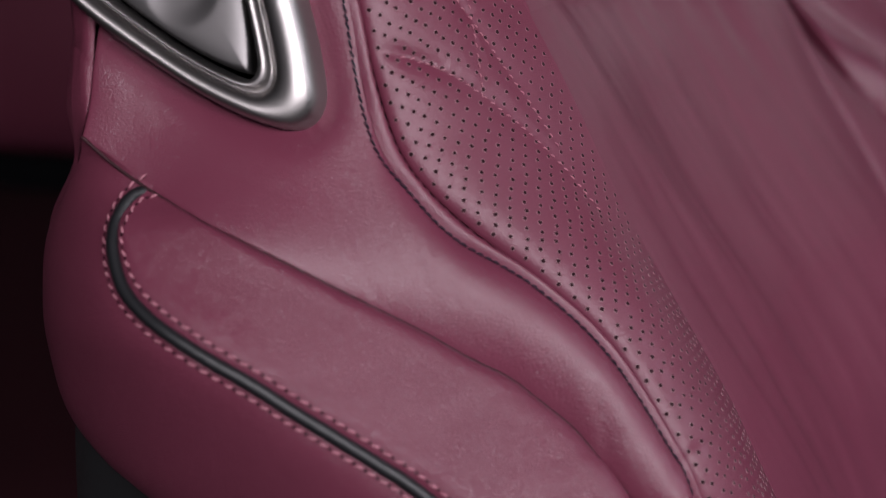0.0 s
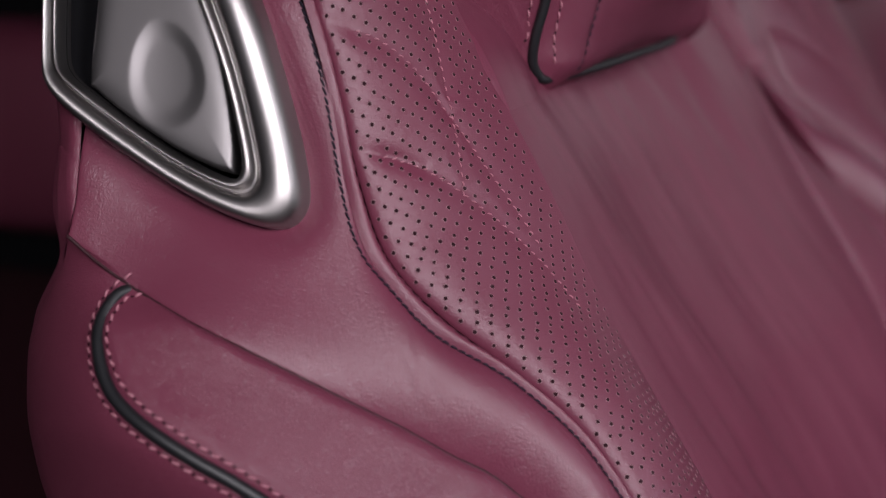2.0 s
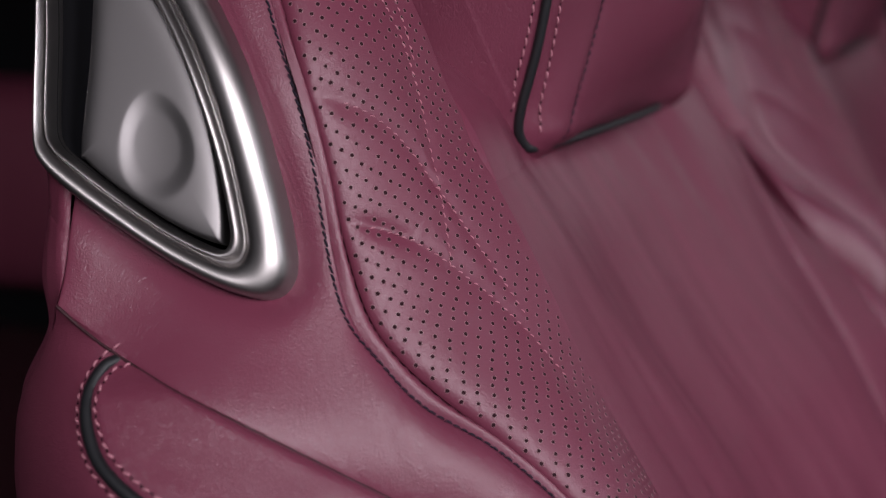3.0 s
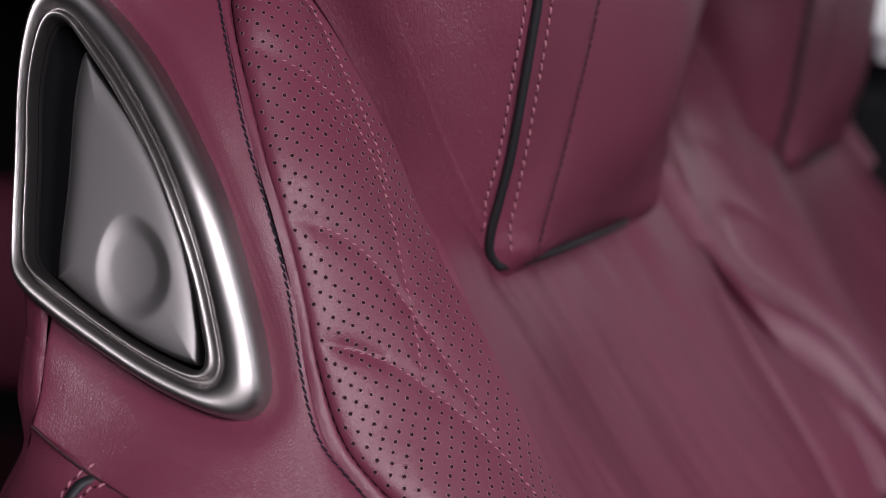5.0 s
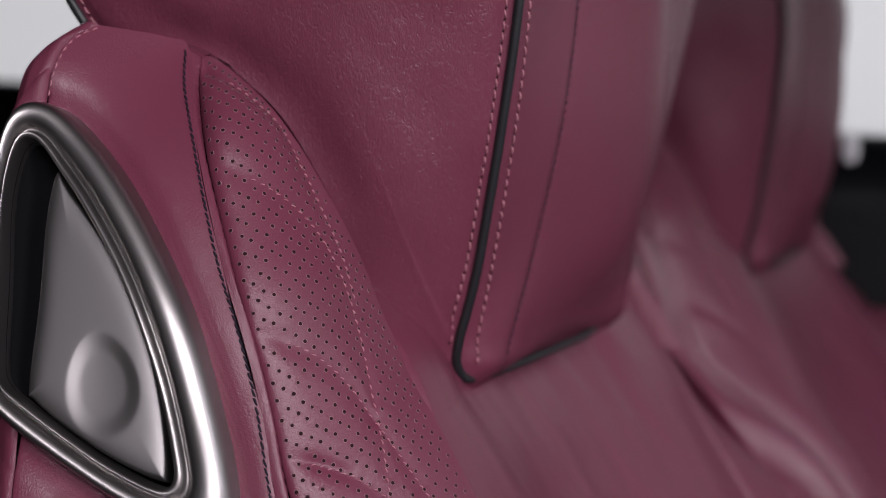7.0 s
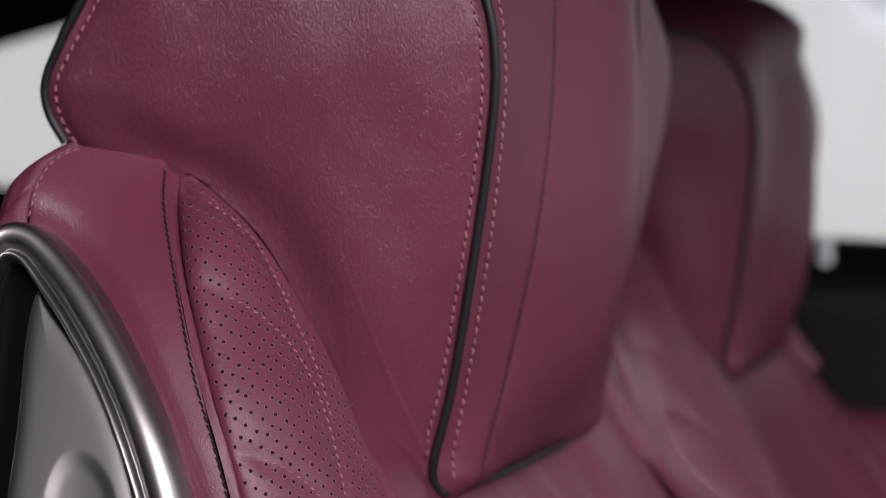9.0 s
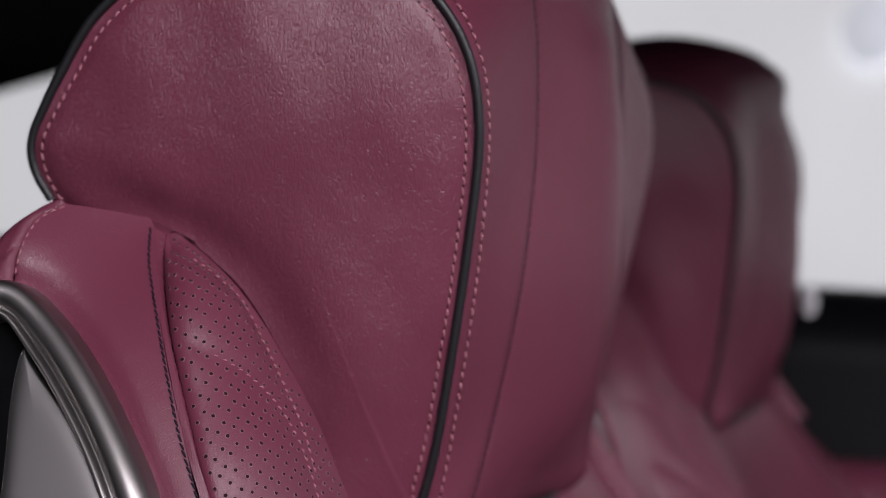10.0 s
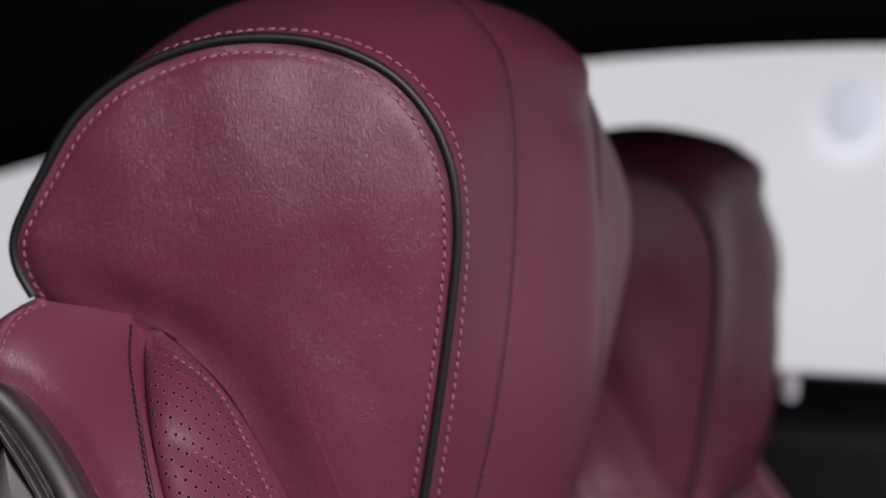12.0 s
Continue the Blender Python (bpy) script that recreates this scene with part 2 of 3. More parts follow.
# Seam lines, from the shoulder downwards or from the back to the front.
SIDE_SEAM = [(-0.1307, -0.1158, 1.1195), (-0.1268, -0.1255, 1.1067), (-0.1176, -0.139, 1.0879), (-0.1066, -0.1514, 1.0638), (-0.0967, -0.16, 1.0403),
             (-0.0862, -0.1663, 1.0172), (-0.0784, -0.1695, 0.9936), (-0.0714, -0.1739, 0.9665), (-0.0629, -0.1787, 0.9452), (-0.0526, -0.1795, 0.9314),
             (-0.0365, -0.1786, 0.9157), (-0.0118, -0.171, 0.8997), (0.0135, -0.1675, 0.8778), (0.0372, -0.1715, 0.8482), (0.0466, -0.1749, 0.8336), (0.075, -0.18, 0.77), (0.142, -0.188, 0.62)]
GROOVE = [(-0.1257, -0.1143, 1.1174), (-0.1218, -0.1246, 1.1046), (-0.1114, -0.1411, 1.0819), (-0.1002, -0.1518, 1.0558), (-0.089, -0.161, 1.0306),
          (-0.0799, -0.1648, 1.0071), (-0.0727, -0.168, 0.985), (-0.066, -0.1715, 0.9645), (-0.0575, -0.1745, 0.9445), (-0.0475, -0.1755, 0.9315),
          (-0.0312, -0.1735, 0.917), (-0.0077, -0.1679, 0.899), (0.0165, -0.1651, 0.8778), (0.0397, -0.1699, 0.8479), (0.0491, -0.1733, 0.8333), (0.077, -0.178, 0.77), (0.144, -0.186, 0.62)]
INNER = [(-0.1232, -0.112, 1.1179), (-0.1106, -0.1105, 1.109), (-0.0933, -0.1095, 1.0925), (-0.0760, -0.1070, 1.0640), (-0.0627, -0.1079, 1.0404),
         (-0.0538, -0.107, 1.0188), (-0.0440, -0.107, 1.0), (-0.0330, -0.109, 0.982), (-0.0200, -0.111, 0.961), (-0.0110, -0.112, 0.945),
         (-0.0010, -0.113, 0.926), (0.0110, -0.114, 0.905), (0.0270, -0.115, 0.88), (0.0460, -0.116, 0.850), (0.0560, -0.117, 0.832), (0.087, -0.12, 0.77), (0.154, -0.128, 0.62)]
LOW_SEAM = [(-0.1605, -0.2071, 0.9465), (-0.1485, -0.2078, 0.9383), (-0.1326, -0.2098, 0.9304), (-0.1115, -0.214, 0.9227), (-0.093, -0.2142, 0.9159),
            (-0.0746, -0.2106, 0.9072), (-0.057, -0.205, 0.8977), (-0.0396, -0.1988, 0.888), (-0.0256, -0.1937, 0.8791), (-0.0134, -0.1887, 0.872),
            (-0.0023, -0.186, 0.8634), (0.0072, -0.1844, 0.856), (0.0153, -0.1849, 0.8483), (0.0277, -0.1863, 0.8355), (0.062, -0.189, 0.785)]
PIPE_LINE = [(-0.1326, -0.2090, 0.9322), (-0.1386, -0.2126, 0.9286), (-0.14, -0.2201, 0.9215), (-0.1364, -0.2277, 0.9132), (-0.1291, -0.2348, 0.9045), (-0.1197, -0.239, 0.8982),
             (-0.1085, -0.2412, 0.8926), (-0.0948, -0.2407, 0.8855), (-0.0825, -0.238, 0.8785), (-0.0703, -0.2349, 0.8703), (-0.0566, -0.2307, 0.861),
             (-0.0428, -0.2263, 0.8514), (-0.0288, -0.2223, 0.841), (0.02, -0.210, 0.80)]
BACK_SEAM = [(-0.1617, -0.1312, 1.1291), (-0.1682, -0.1392, 1.1242), (-0.171, -0.1471, 1.1144), (-0.1711, -0.1535, 1.1005), (-0.1675, -0.172, 1.04),
             (-0.1612, -0.1942, 0.9798), (-0.1607, -0.1975, 0.9687), (-0.1604, -0.2014, 0.9577), (-0.1605, -0.2071, 0.9465)]
BACK_EDGE = [(-0.1744, -0.1334, 1.123), (-0.1814, -0.1468, 1.1122), (-0.1826, -0.1543, 1.098), (-0.1838, -0.1604, 1.0844), (-0.179, -0.180, 1.03), (-0.1734, -0.186, 0.98),
             (-0.1724, -0.1890, 0.9724), (-0.1714, -0.1960, 0.9542), (-0.1660, -0.2020, 0.9358)]
LOW_EDGE = [(-0.1605, -0.2071, 0.9465), (-0.1660, -0.2020, 0.9358), (-0.1844, -0.1920, 0.9089), (-0.1868, -0.1920, 0.8874), (-0.1852, -0.1940, 0.8665), (-0.1772, -0.1980, 0.8426), (-0.1586, -0.2030, 0.8262), (-0.1355, -0.2080, 0.8154),
            (-0.0855, -0.2040, 0.7784), (-0.0255, -0.1960, 0.7384)]
SHOULDER = [(-0.1617, -0.1312, 1.1291), (-0.1509, -0.124, 1.1287), (-0.1394, -0.1178, 1.1248), (-0.1307, -0.1158, 1.1195)]
QUILT = [
    [(-0.1241, -0.1167, 1.1132), (-0.1102, -0.1171, 1.1036), (-0.0944, -0.1123, 1.0929), (-0.0863, -0.1137, 1.0762), (-0.0746, -0.1161, 1.0532), (-0.0613, -0.1213, 1.0244)],
    [(-0.1100, -0.1433, 1.078), (-0.096, -0.1359, 1.0697), (-0.0838, -0.1273, 1.058), (-0.0718, -0.1233, 1.0433), (-0.06, -0.1247, 1.0163), (-0.0444, -0.1368, 0.9833), (-0.0346, -0.1494, 0.9596)],
    [(-0.0835, -0.1630, 1.0192), (-0.0701, -0.1502, 1.0111), (-0.0603, -0.1415, 0.9999), (-0.0466, -0.137, 0.9853), (-0.0226, -0.1334, 0.9554), (-0.0102, -0.1323, 0.9391)],
    [(-0.0700, -0.1698, 0.9760), (-0.0558, -0.1611, 0.9724), (-0.0457, -0.1552, 0.9677), (-0.0354, -0.1496, 0.9606), (-0.0232, -0.1424, 0.9492), (-0.0099, -0.1351, 0.9342), (0.0038, -0.1300, 0.9161)],
]
# The release handle: outer and inner edge of its frame, and the paddle, each from the top round by the front tip.
FRAME_OUT = [(-0.1794, -0.1565, 1.0928), (-0.1686, -0.1527, 1.0964), (-0.1551, -0.1522, 1.0859), (-0.1383, -0.1583, 1.068), (-0.1205, -0.1674, 1.0449), (-0.1067, -0.1736, 1.0221),
             (-0.0967, -0.1768, 0.995), (-0.0901, -0.1784, 0.9716), (-0.0882, -0.181, 0.9591), (-0.0923, -0.1849, 0.952), (-0.103, -0.1874, 0.9533),
             (-0.1197, -0.1888, 0.9603), (-0.1388, -0.1901, 0.9712), (-0.1574, -0.1925, 0.9831), (-0.17, -0.1936, 0.9941), (-0.1737, -0.1916, 1.0047), (-0.177, -0.1811, 1.0337), (-0.1813, -0.1662, 1.0673)]
FRAME_IN = [(-0.1767, -0.1585, 1.0826), (-0.1709, -0.1565, 1.0840), (-0.1615, -0.1579, 1.0736), (-0.1480, -0.1635, 1.0590), (-0.1330, -0.1710, 1.0400), (-0.1220, -0.1765, 1.0220),
            (-0.1125, -0.1795, 1.0010), (-0.1065, -0.1812, 0.9790), (-0.1047, -0.1825, 0.9700), (-0.1068, -0.1835, 0.9660), (-0.1130, -0.1849, 0.9667),
            (-0.1290, -0.1870, 0.9742), (-0.1460, -0.1890, 0.9850), (-0.1590, -0.1905, 0.9940), (-0.1672, -0.1909, 1.0005), (-0.1706, -0.1890, 1.0095), (-0.1735, -0.1802, 1.0338), (-0.178, -0.1669, 1.0633)]
PADDLE = [(-0.1626, -0.1579, 1.0745), (-0.1571, -0.1596, 1.0686), (-0.1388, -0.1687, 1.0473), (-0.1226, -0.1769, 1.0217), (-0.1113, -0.1806, 0.9927), (-0.1068, -0.1824, 0.9711),
          (-0.1095, -0.1837, 0.9685), (-0.1253, -0.1861, 0.9745), (-0.1439, -0.1884, 0.9848), (-0.1575, -0.1899, 0.9943), (-0.1601, -0.1894, 0.9991), (-0.1613, -0.18, 1.0282), (-0.1636, -0.1662, 1.0575)]
OUTWARD = np.array((0.0, -0.96, 0.28))
BOWED = (0, 0.3, 0.7, 1, 1, 1, 1, 1, 1, 0.7, 0.3) + (0,) * 7
FRAME_OUT = [(x + 0.0034 * k, y, z) for (x, y, z), k in zip(FRAME_OUT, BOWED)]


def two_edge(a, b, n, m, bulge, way, rise=0.1, keys=0, lead=0.0, lopsided=0.0, tail=0.0):
    """A stuffed strip between two seams."""
    ca, cb = (keyed(a, keys), keyed(b, keys)) if keys else (spline(a, m), spline(b, m))
    u = np.linspace(0, 1, n)
    u = 0.5 - 0.5 * np.cos(np.pi * u) * (0.35 + 0.65 * np.abs(np.cos(np.pi * u)) ** 0.5)
    u = (u - u[0]) / (u[-1] - u[0])
    g = ca[None] * (1 - u[:, None, None]) + cb[None] * u[:, None, None]
    nn = facing(normals(g), way)
    form = puff(u, rise) if rise < 0.9 else np.sin(np.pi * u)
    if lopsided:
        form = np.where(u < lopsided, np.sqrt(np.clip(1 - (1 - u / lopsided) ** 2, 0, 1)), np.cos(np.clip((u - lopsided) / (1 - lopsided), 0, 1) * np.pi / 2))
    start = np.clip(np.linspace(0, 1, g.shape[1]) / lead, 0, 1) if lead else np.ones(g.shape[1])
    if tail:
        start = start * np.clip((1 - np.linspace(0, 1, g.shape[1])) / tail, 0, 1)
    return g + nn * (bulge * form[:, None] * (start * start * (3 - 2 * start))[None])[..., None], u


def four_edge(left, right, top, bottom, n, m):
    """A smooth patch inside four seams; left and right run downwards, top and bottom from left to right."""
    l, r, t, b = spline(left, n), spline(right, n), spline(top, m), spline(bottom, m)
    u, v = np.linspace(0, 1, n)[:, None, None], np.linspace(0, 1, m)[None, :, None]
    g = (1 - v) * l[:, None] + v * r[:, None] + (1 - u) * t[None] + u * b[None]
    g = g - ((1 - u) * (1 - v) * t[0] + (1 - u) * v * t[-1] + u * (1 - v) * b[0] + u * v * b[-1])
    return g


def inside(p, ring):
    x, z, hit = p[0], p[2], False
    for a, b in zip(ring, np.roll(ring, -1, 0)):
        if (a[2] > z) != (b[2] > z) and x < (b[0] - a[0]) * (z - a[2]) / (b[2] - a[2]) + a[0]:
            hit = not hit
    return hit


seat = tagged(new("car_seat"), "burgundy leather car seat with integrated headrest and metal release handle", "car seat", "car seats")


def add(name, mesh, label="", parent=None, kind=""):
    return part(name, mesh, parent or seat, label, kind)


GROOVE = [(x - 0.0018, y + 0.0024, z) for x, y, z in GROOVE]
# Upper side panel, cut out where the handle sits.
UPPER = [SHOULDER[0], SHOULDER[2]] + [SIDE_SEAM[i] for i in (0, 2, 4, 6, 7, 8, 9, 10, 11, 12, 13, 14, 15)]
SHARE = [0, 0.03, 0.06, 0.12, 0.20, 0.29, 0.34, 0.39, 0.45, 0.55, 0.68, 0.80, 0.92, 0.96, 1.0]
up_line = keyed(UPPER, 14)
low_fine = spline(LOW_SEAM, 900)
low_line = low_fine[np.clip((np.interp(np.arange(len(up_line)) / 14, np.arange(len(SHARE)), SHARE) * 899).astype(int), 0, 899)]
down = np.linspace(0, 1, 150)
bow = spline(BACK_SEAM, 150)
bow = bow - (bow[:1] * (1 - down[:, None]) + bow[-1:] * down[:, None])
along = np.linspace(0, 1, len(up_line))
g_side = up_line[None] * (1 - down[:, None, None]) + low_line[None] * down[:, None, None] + bow[:, None] * (np.clip(1 - along * 3.2, 0, 1) ** 2)[None, :, None]
n_side = facing(normals(g_side), OUTWARD)
reach = np.clip(np.linalg.norm(up_line - low_line, axis=1), 0.02, None)[None, :]
shape_from = np.vstack([spline(SIDE_SEAM[:15], 40), spline(LOW_SEAM, 40), spline(BACK_SEAM, 16), spline(SHOULDER, 8), np.array(FRAME_OUT[1:13])])


def plate(p, q):
    r2 = (p[:, None, 0] - q[None, :, 0]) ** 2 + (p[:, None, 2] - q[None, :, 2]) ** 2
    return 0.5 * r2 * np.log(r2 + 1e-12)


count = len(shape_from)
affine = np.c_[np.ones(count), shape_from[:, 0], shape_from[:, 2]]
loose = np.diag([2e-6] * (count - 12) + [6e-4] * 12)
system = np.block([[plate(shape_from, shape_from) + loose, affine], [affine.T, np.zeros((3, 3))]])
weights = np.linalg.solve(system, np.r_[shape_from[:, 1], 0, 0, 0])
flat_side = g_side.reshape(-1, 3)
g_side[..., 1] = (plate(flat_side, shape_from) @ weights[:count] + np.c_[np.ones(len(flat_side)), flat_side[:, 0], flat_side[:, 2]] @ weights[count:]).reshape(g_side.shape[:2])
n_side = facing(normals(g_side), OUTWARD)
edge_u = puff(np.clip((1 - down[:, None]) * reach / 0.034, 0, 0.5), 0.5) * puff(np.clip(along[None, :] * 2.2, 0, 0.5), 0.2)
smooth_in = np.clip(down[:, None] * reach / 0.05, 0, 1)
smooth_in = smooth_in * smooth_in * (3 - 2 * smooth_in)
crown = np.sin(np.pi * np.clip(down[:, None], 0, 1) ** 0.62) * np.sin(np.pi / 2 * np.clip((along[None, :] - 0.34) / 0.36, 0, 1)) ** 2
g_side = g_side + n_side * (0.0062 * crown + (0.0016 * edge_u - 0.0010) * smooth_in + 0.0003 * lumps(g_side, 28))[..., None]
fan = np.array((-0.040, -0.18, 0.925))
near_bend = np.exp(-(((g_side - fan) ** 2).sum(-1) / 0.030**2))
rill = np.array([[noise.noise(Vector((p[0] * 210 + p[2] * 95, p[2] * 36, 1.7))) + 0.5 * noise.noise(Vector((p[0] * 420 + p[2] * 180, p[2] * 80, 5.2))) for p in row] for row in g_side])
g_side = g_side - n_side * (0.00060 * near_bend * np.clip(rill, 0, 1))[..., None]
tip_ring = dist_to(g_side, spline(FRAME_OUT, 120, True))
g_side = g_side - n_side * (0.0042 * np.exp(-((tip_ring / 0.008) ** 2)))[..., None]
n_side = facing(normals(g_side), OUTWARD)
cut = (spline(FRAME_OUT, 90, True) + spline(FRAME_IN, 90, True)) / 2
side_panel = add("side_panel", grid_mesh("side_panel", g_side, bent_hide, way=OUTWARD, keep=lambda p: not inside(p, cut)), "smooth burgundy leather side panel creased at the bend")

# Welt strip between the dark seam and the groove, and the perforated bolster.
g_welt, u_welt = two_edge(SIDE_SEAM, GROOVE, 22, 0, 0.0028, (0.6, -0.8, 0.1), 1.0, keys=24, lead=0.3)
pinch = 0.00025 * np.sin(np.arange(g_welt.shape[1]) * 2 * np.pi / 5.2)[None] * np.exp(-(((u_welt - 0.86) / 0.12) ** 2))[:, None]
g_welt = g_welt + facing(normals(g_welt), (0.6, -0.8, 0.1)) * pinch[..., None]
g_welt = g_welt - facing(normals(g_welt), (0.6, -0.8, 0.1)) * 0.0004
add("welt_strip", grid_mesh("welt_strip", g_welt, bent_hide, way=(0.6, -0.8, 0.1)))


def bolster(groove, inner, quilt, way):
    g, u = two_edge(groove, inner, 90, 0, 0.0085, way, keys=22, lopsided=0.36, lead=0.12)
    nn = facing(normals(g), way)
    dip = np.zeros(g.shape[:2])
    for q in quilt:
        line = spline(q, 160)
        deep = 0
        for k in range(4):
            d = dist_to(g, line[k * 40 : k * 40 + 41])
            deep = np.maximum(deep, (1, 0.8, 0.55, 0.4)[k] * 0.0030 * np.exp(-np.sqrt(d * d + 0.0007**2) / 0.0034))
        dip = np.maximum(dip, deep)
    dip = dip * np.clip(u / 0.14, 0, 1)[:, None]
    return g - nn * dip[..., None], u


FRONT = (0.75, -0.6, 0.25)
g_bol, u_bol = bolster(GROOVE, INNER, QUILT, FRONT)
n_bol = facing(normals(g_bol), FRONT)
add("bolster", grid_mesh("bolster", g_bol, perforated_hide, way=FRONT), "perforated burgundy leather bolster with quilting seams")


def holes(g, n, quilt, pitch, radius):
    """Punched holes in staggered rows over a panel: raised discs coloured as hole shade, with a soft rim."""
    su = np.r_[0, np.cumsum(np.linalg.norm(np.diff(g[:, g.shape[1] // 2], axis=0), axis=1))]
    sv = np.r_[0, np.cumsum(np.linalg.norm(np.diff(g[g.shape[0] // 3], axis=0), axis=1))]
    lines = [spline(q, 160) for q in quilt]
    verts, faces, dots = [], [], []
    rnd = random.Random(4)
    for r, d in enumerate(np.arange(0.004, sv[-1], pitch * 0.5)):
        j = np.interp(d, sv, np.arange(len(sv)))
        wide = np.linalg.norm(np.diff(g[:, int(j)], axis=0), axis=1).sum()
        for e in np.arange(0.0035 + (r % 2) * pitch * 0.5, wide - 0.002, pitch):
            i = e / wide * (g.shape[0] - 1)
            s = np.r_[0, np.cumsum(np.linalg.norm(np.diff(g[:, int(j)], axis=0), axis=1))]
            i = min(int(round(np.interp(e, s, np.arange(len(s))))), g.shape[0] - 1)
            c, nn = g[i, int(j)], n[i, int(j)]
            if min(np.sqrt(((l - c) ** 2).sum(1)).min() for l in lines) < 0.0014:
                continue
            a = np.cross(nn, (0, 0, 1))
            a /= np.linalg.norm(a)
            b = np.cross(nn, a)
            base, k, rr = len(verts), 9, radius * rnd.uniform(0.9, 1.08)
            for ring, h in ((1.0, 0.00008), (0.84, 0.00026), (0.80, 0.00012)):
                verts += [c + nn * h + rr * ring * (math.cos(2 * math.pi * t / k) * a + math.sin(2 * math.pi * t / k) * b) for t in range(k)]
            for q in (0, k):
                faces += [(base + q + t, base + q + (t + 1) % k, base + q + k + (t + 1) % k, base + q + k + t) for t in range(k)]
            dots.append((c + nn * 0.00021, a * rr * 0.78, b * rr * 0.78))
    dv_, df_ = [], []
    for c, a, b in dots:
        df_.append(tuple(range(len(dv_), len(dv_) + 9)))
        dv_ += [c + math.cos(2 * math.pi * t / 9) * a + math.sin(2 * math.pi * t / 9) * b for t in range(9)]
    return verts, faces, dv_, df_


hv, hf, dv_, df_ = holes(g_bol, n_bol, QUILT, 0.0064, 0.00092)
add("perforation", set_mesh("perforation", dv_, df_, hole_shade), "rows of dark discs painted as the shade in punched holes", kind="stuff")
add("hole_edge", set_mesh("hole_edge", hv, hf, hide_edge), "pale cut edges, also standing in for lit walls of the holes", kind="stuff")

# Inner wall of the shoulder towards the headrest.
inner_up = INNER[:9]
wall_back = [(x - 0.085 + 0.05 * max(0, (z - 1.06) / 0.06), y + 0.012, z - 0.004) for x, y, z in inner_up]
g_wall, _ = two_edge(inner_up, wall_back, 14, 0, 0.002, (0, 1, 0.2), 0.2, keys=10)
add("shoulder_inner", grid_mesh("shoulder_inner", g_wall, smooth_hide, way=(0, 1, 0.2)))
# Top of the shoulder, rolled over to the inner side.
g_top, _ = two_edge([(x, y + 0.0015, z - 0.0025) for x, y, z in SHOULDER], [(-0.168, -0.088, 1.122), (-0.150, -0.086, 1.120), (-0.134, -0.086, 1.116), (-0.1190, -0.098, 1.1120)], 16, 0, 0.0025, (0, 0.2, 1), 1.0, keys=12)
add("shoulder_top", grid_mesh("shoulder_top", g_top, smooth_hide, way=(0, 0.2, 1)))

# Rear edge panel, and the backrest's back.
g_edge, _ = two_edge(BACK_SEAM, BACK_EDGE, 22, 0, 0.0028, (-0.5, -0.8, 0.2), 0.35, keys=16, tail=0.25)
add("rear_edge_panel", grid_mesh("rear_edge_panel", g_edge, smooth_hide, way=(-0.5, -0.8, 0.2), keep=lambda p: not inside(p, cut)))
edge_all = BACK_EDGE + LOW_EDGE[2:]
back_in = [(x - 0.012, y + 0.05, z - 0.002) for x, y, z in edge_all]
g_back, _ = two_edge(edge_all, back_in, 10, 0, 0.006, (-0.9, -0.4, 0), 0.6, keys=10)
add("rear_roll", grid_mesh("rear_roll", g_back, smooth_hide, way=(-0.9, -0.4, 0)))
g_shell, _ = two_edge(back_in, over(back_in), 30, 0, 0.03, (-1, 0, 0), 0.5, keys=10)
add("back_shell", grid_mesh("back_shell", g_shell, dark_shaded_hide, way=(-1, 0, 0)), "dark leather back of the backrest")

# Lower side: piped bulge and the skirt below it.
g_low, u_low = two_edge(LOW_SEAM[2:], PIPE_LINE, 60, 150, 0.0048, OUTWARD, 0.16, lead=0.12)
n_low = facing(normals(g_low), OUTWARD)
add("lower_panel", grid_mesh("lower_panel", g_low, smooth_hide, way=OUTWARD), "smooth padded lower side panel")
g_skirt, _ = two_edge(PIPE_LINE, LOW_EDGE, 60, 170, 0.0125, OUTWARD, 0.5, lead=0.3)
n_skirt = facing(normals(g_skirt), OUTWARD)
add("skirt_panel", grid_mesh("skirt_panel", g_skirt, smooth_hide, way=OUTWARD))
low_pipe = spline([(-0.1345, -0.2072, 0.9302)] + PIPE_LINE[1:], 200)
add("piping", tube("piping", low_pipe + OUTWARD * (0.0024 * np.clip(np.arange(200) / 22, 0, 1))[:, None], 0.0023, piping_black), "black leather piping")
shell_low = [(x + 0.004, y + 0.012, z - 0.004) for x, y, z in LOW_EDGE[4:]]
shell_end = [(x - 0.01, y + 0.03, z - 0.16) for x, y, z in LOW_EDGE[4:]]
g_plastic, _ = two_edge(shell_low, shell_end, 14, 0, 0.006, (-0.3, -0.9, 0), 0.4, keys=8)
add("lower_trim", grid_mesh("lower_trim", g_plastic, plastic_black, way=(-0.3, -0.9, 0)), "black plastic lower seat trim")

add("seam", tube("seam", spline(LOW_SEAM[:14], 160) + OUTWARD * 0.0001, 0.0007, dark_shaded_hide, sides=6), "dark line painting in the shade of the seam crease")

# Front face between the bolsters, sunk in the middle, with soft folds.
near_line = keyed(INNER[7:], 16)
far_line = over(near_line)
w = np.linspace(0, 1, 170)
g_mid = near_line[None] * (1 - w[:, None, None]) + far_line[None] * w[:, None, None]
sink = 0.020 * np.sin(np.pi * w) ** 1.5 + 0.012 * np.clip((w - 0.75) / 0.25, 0, 1) ** 2
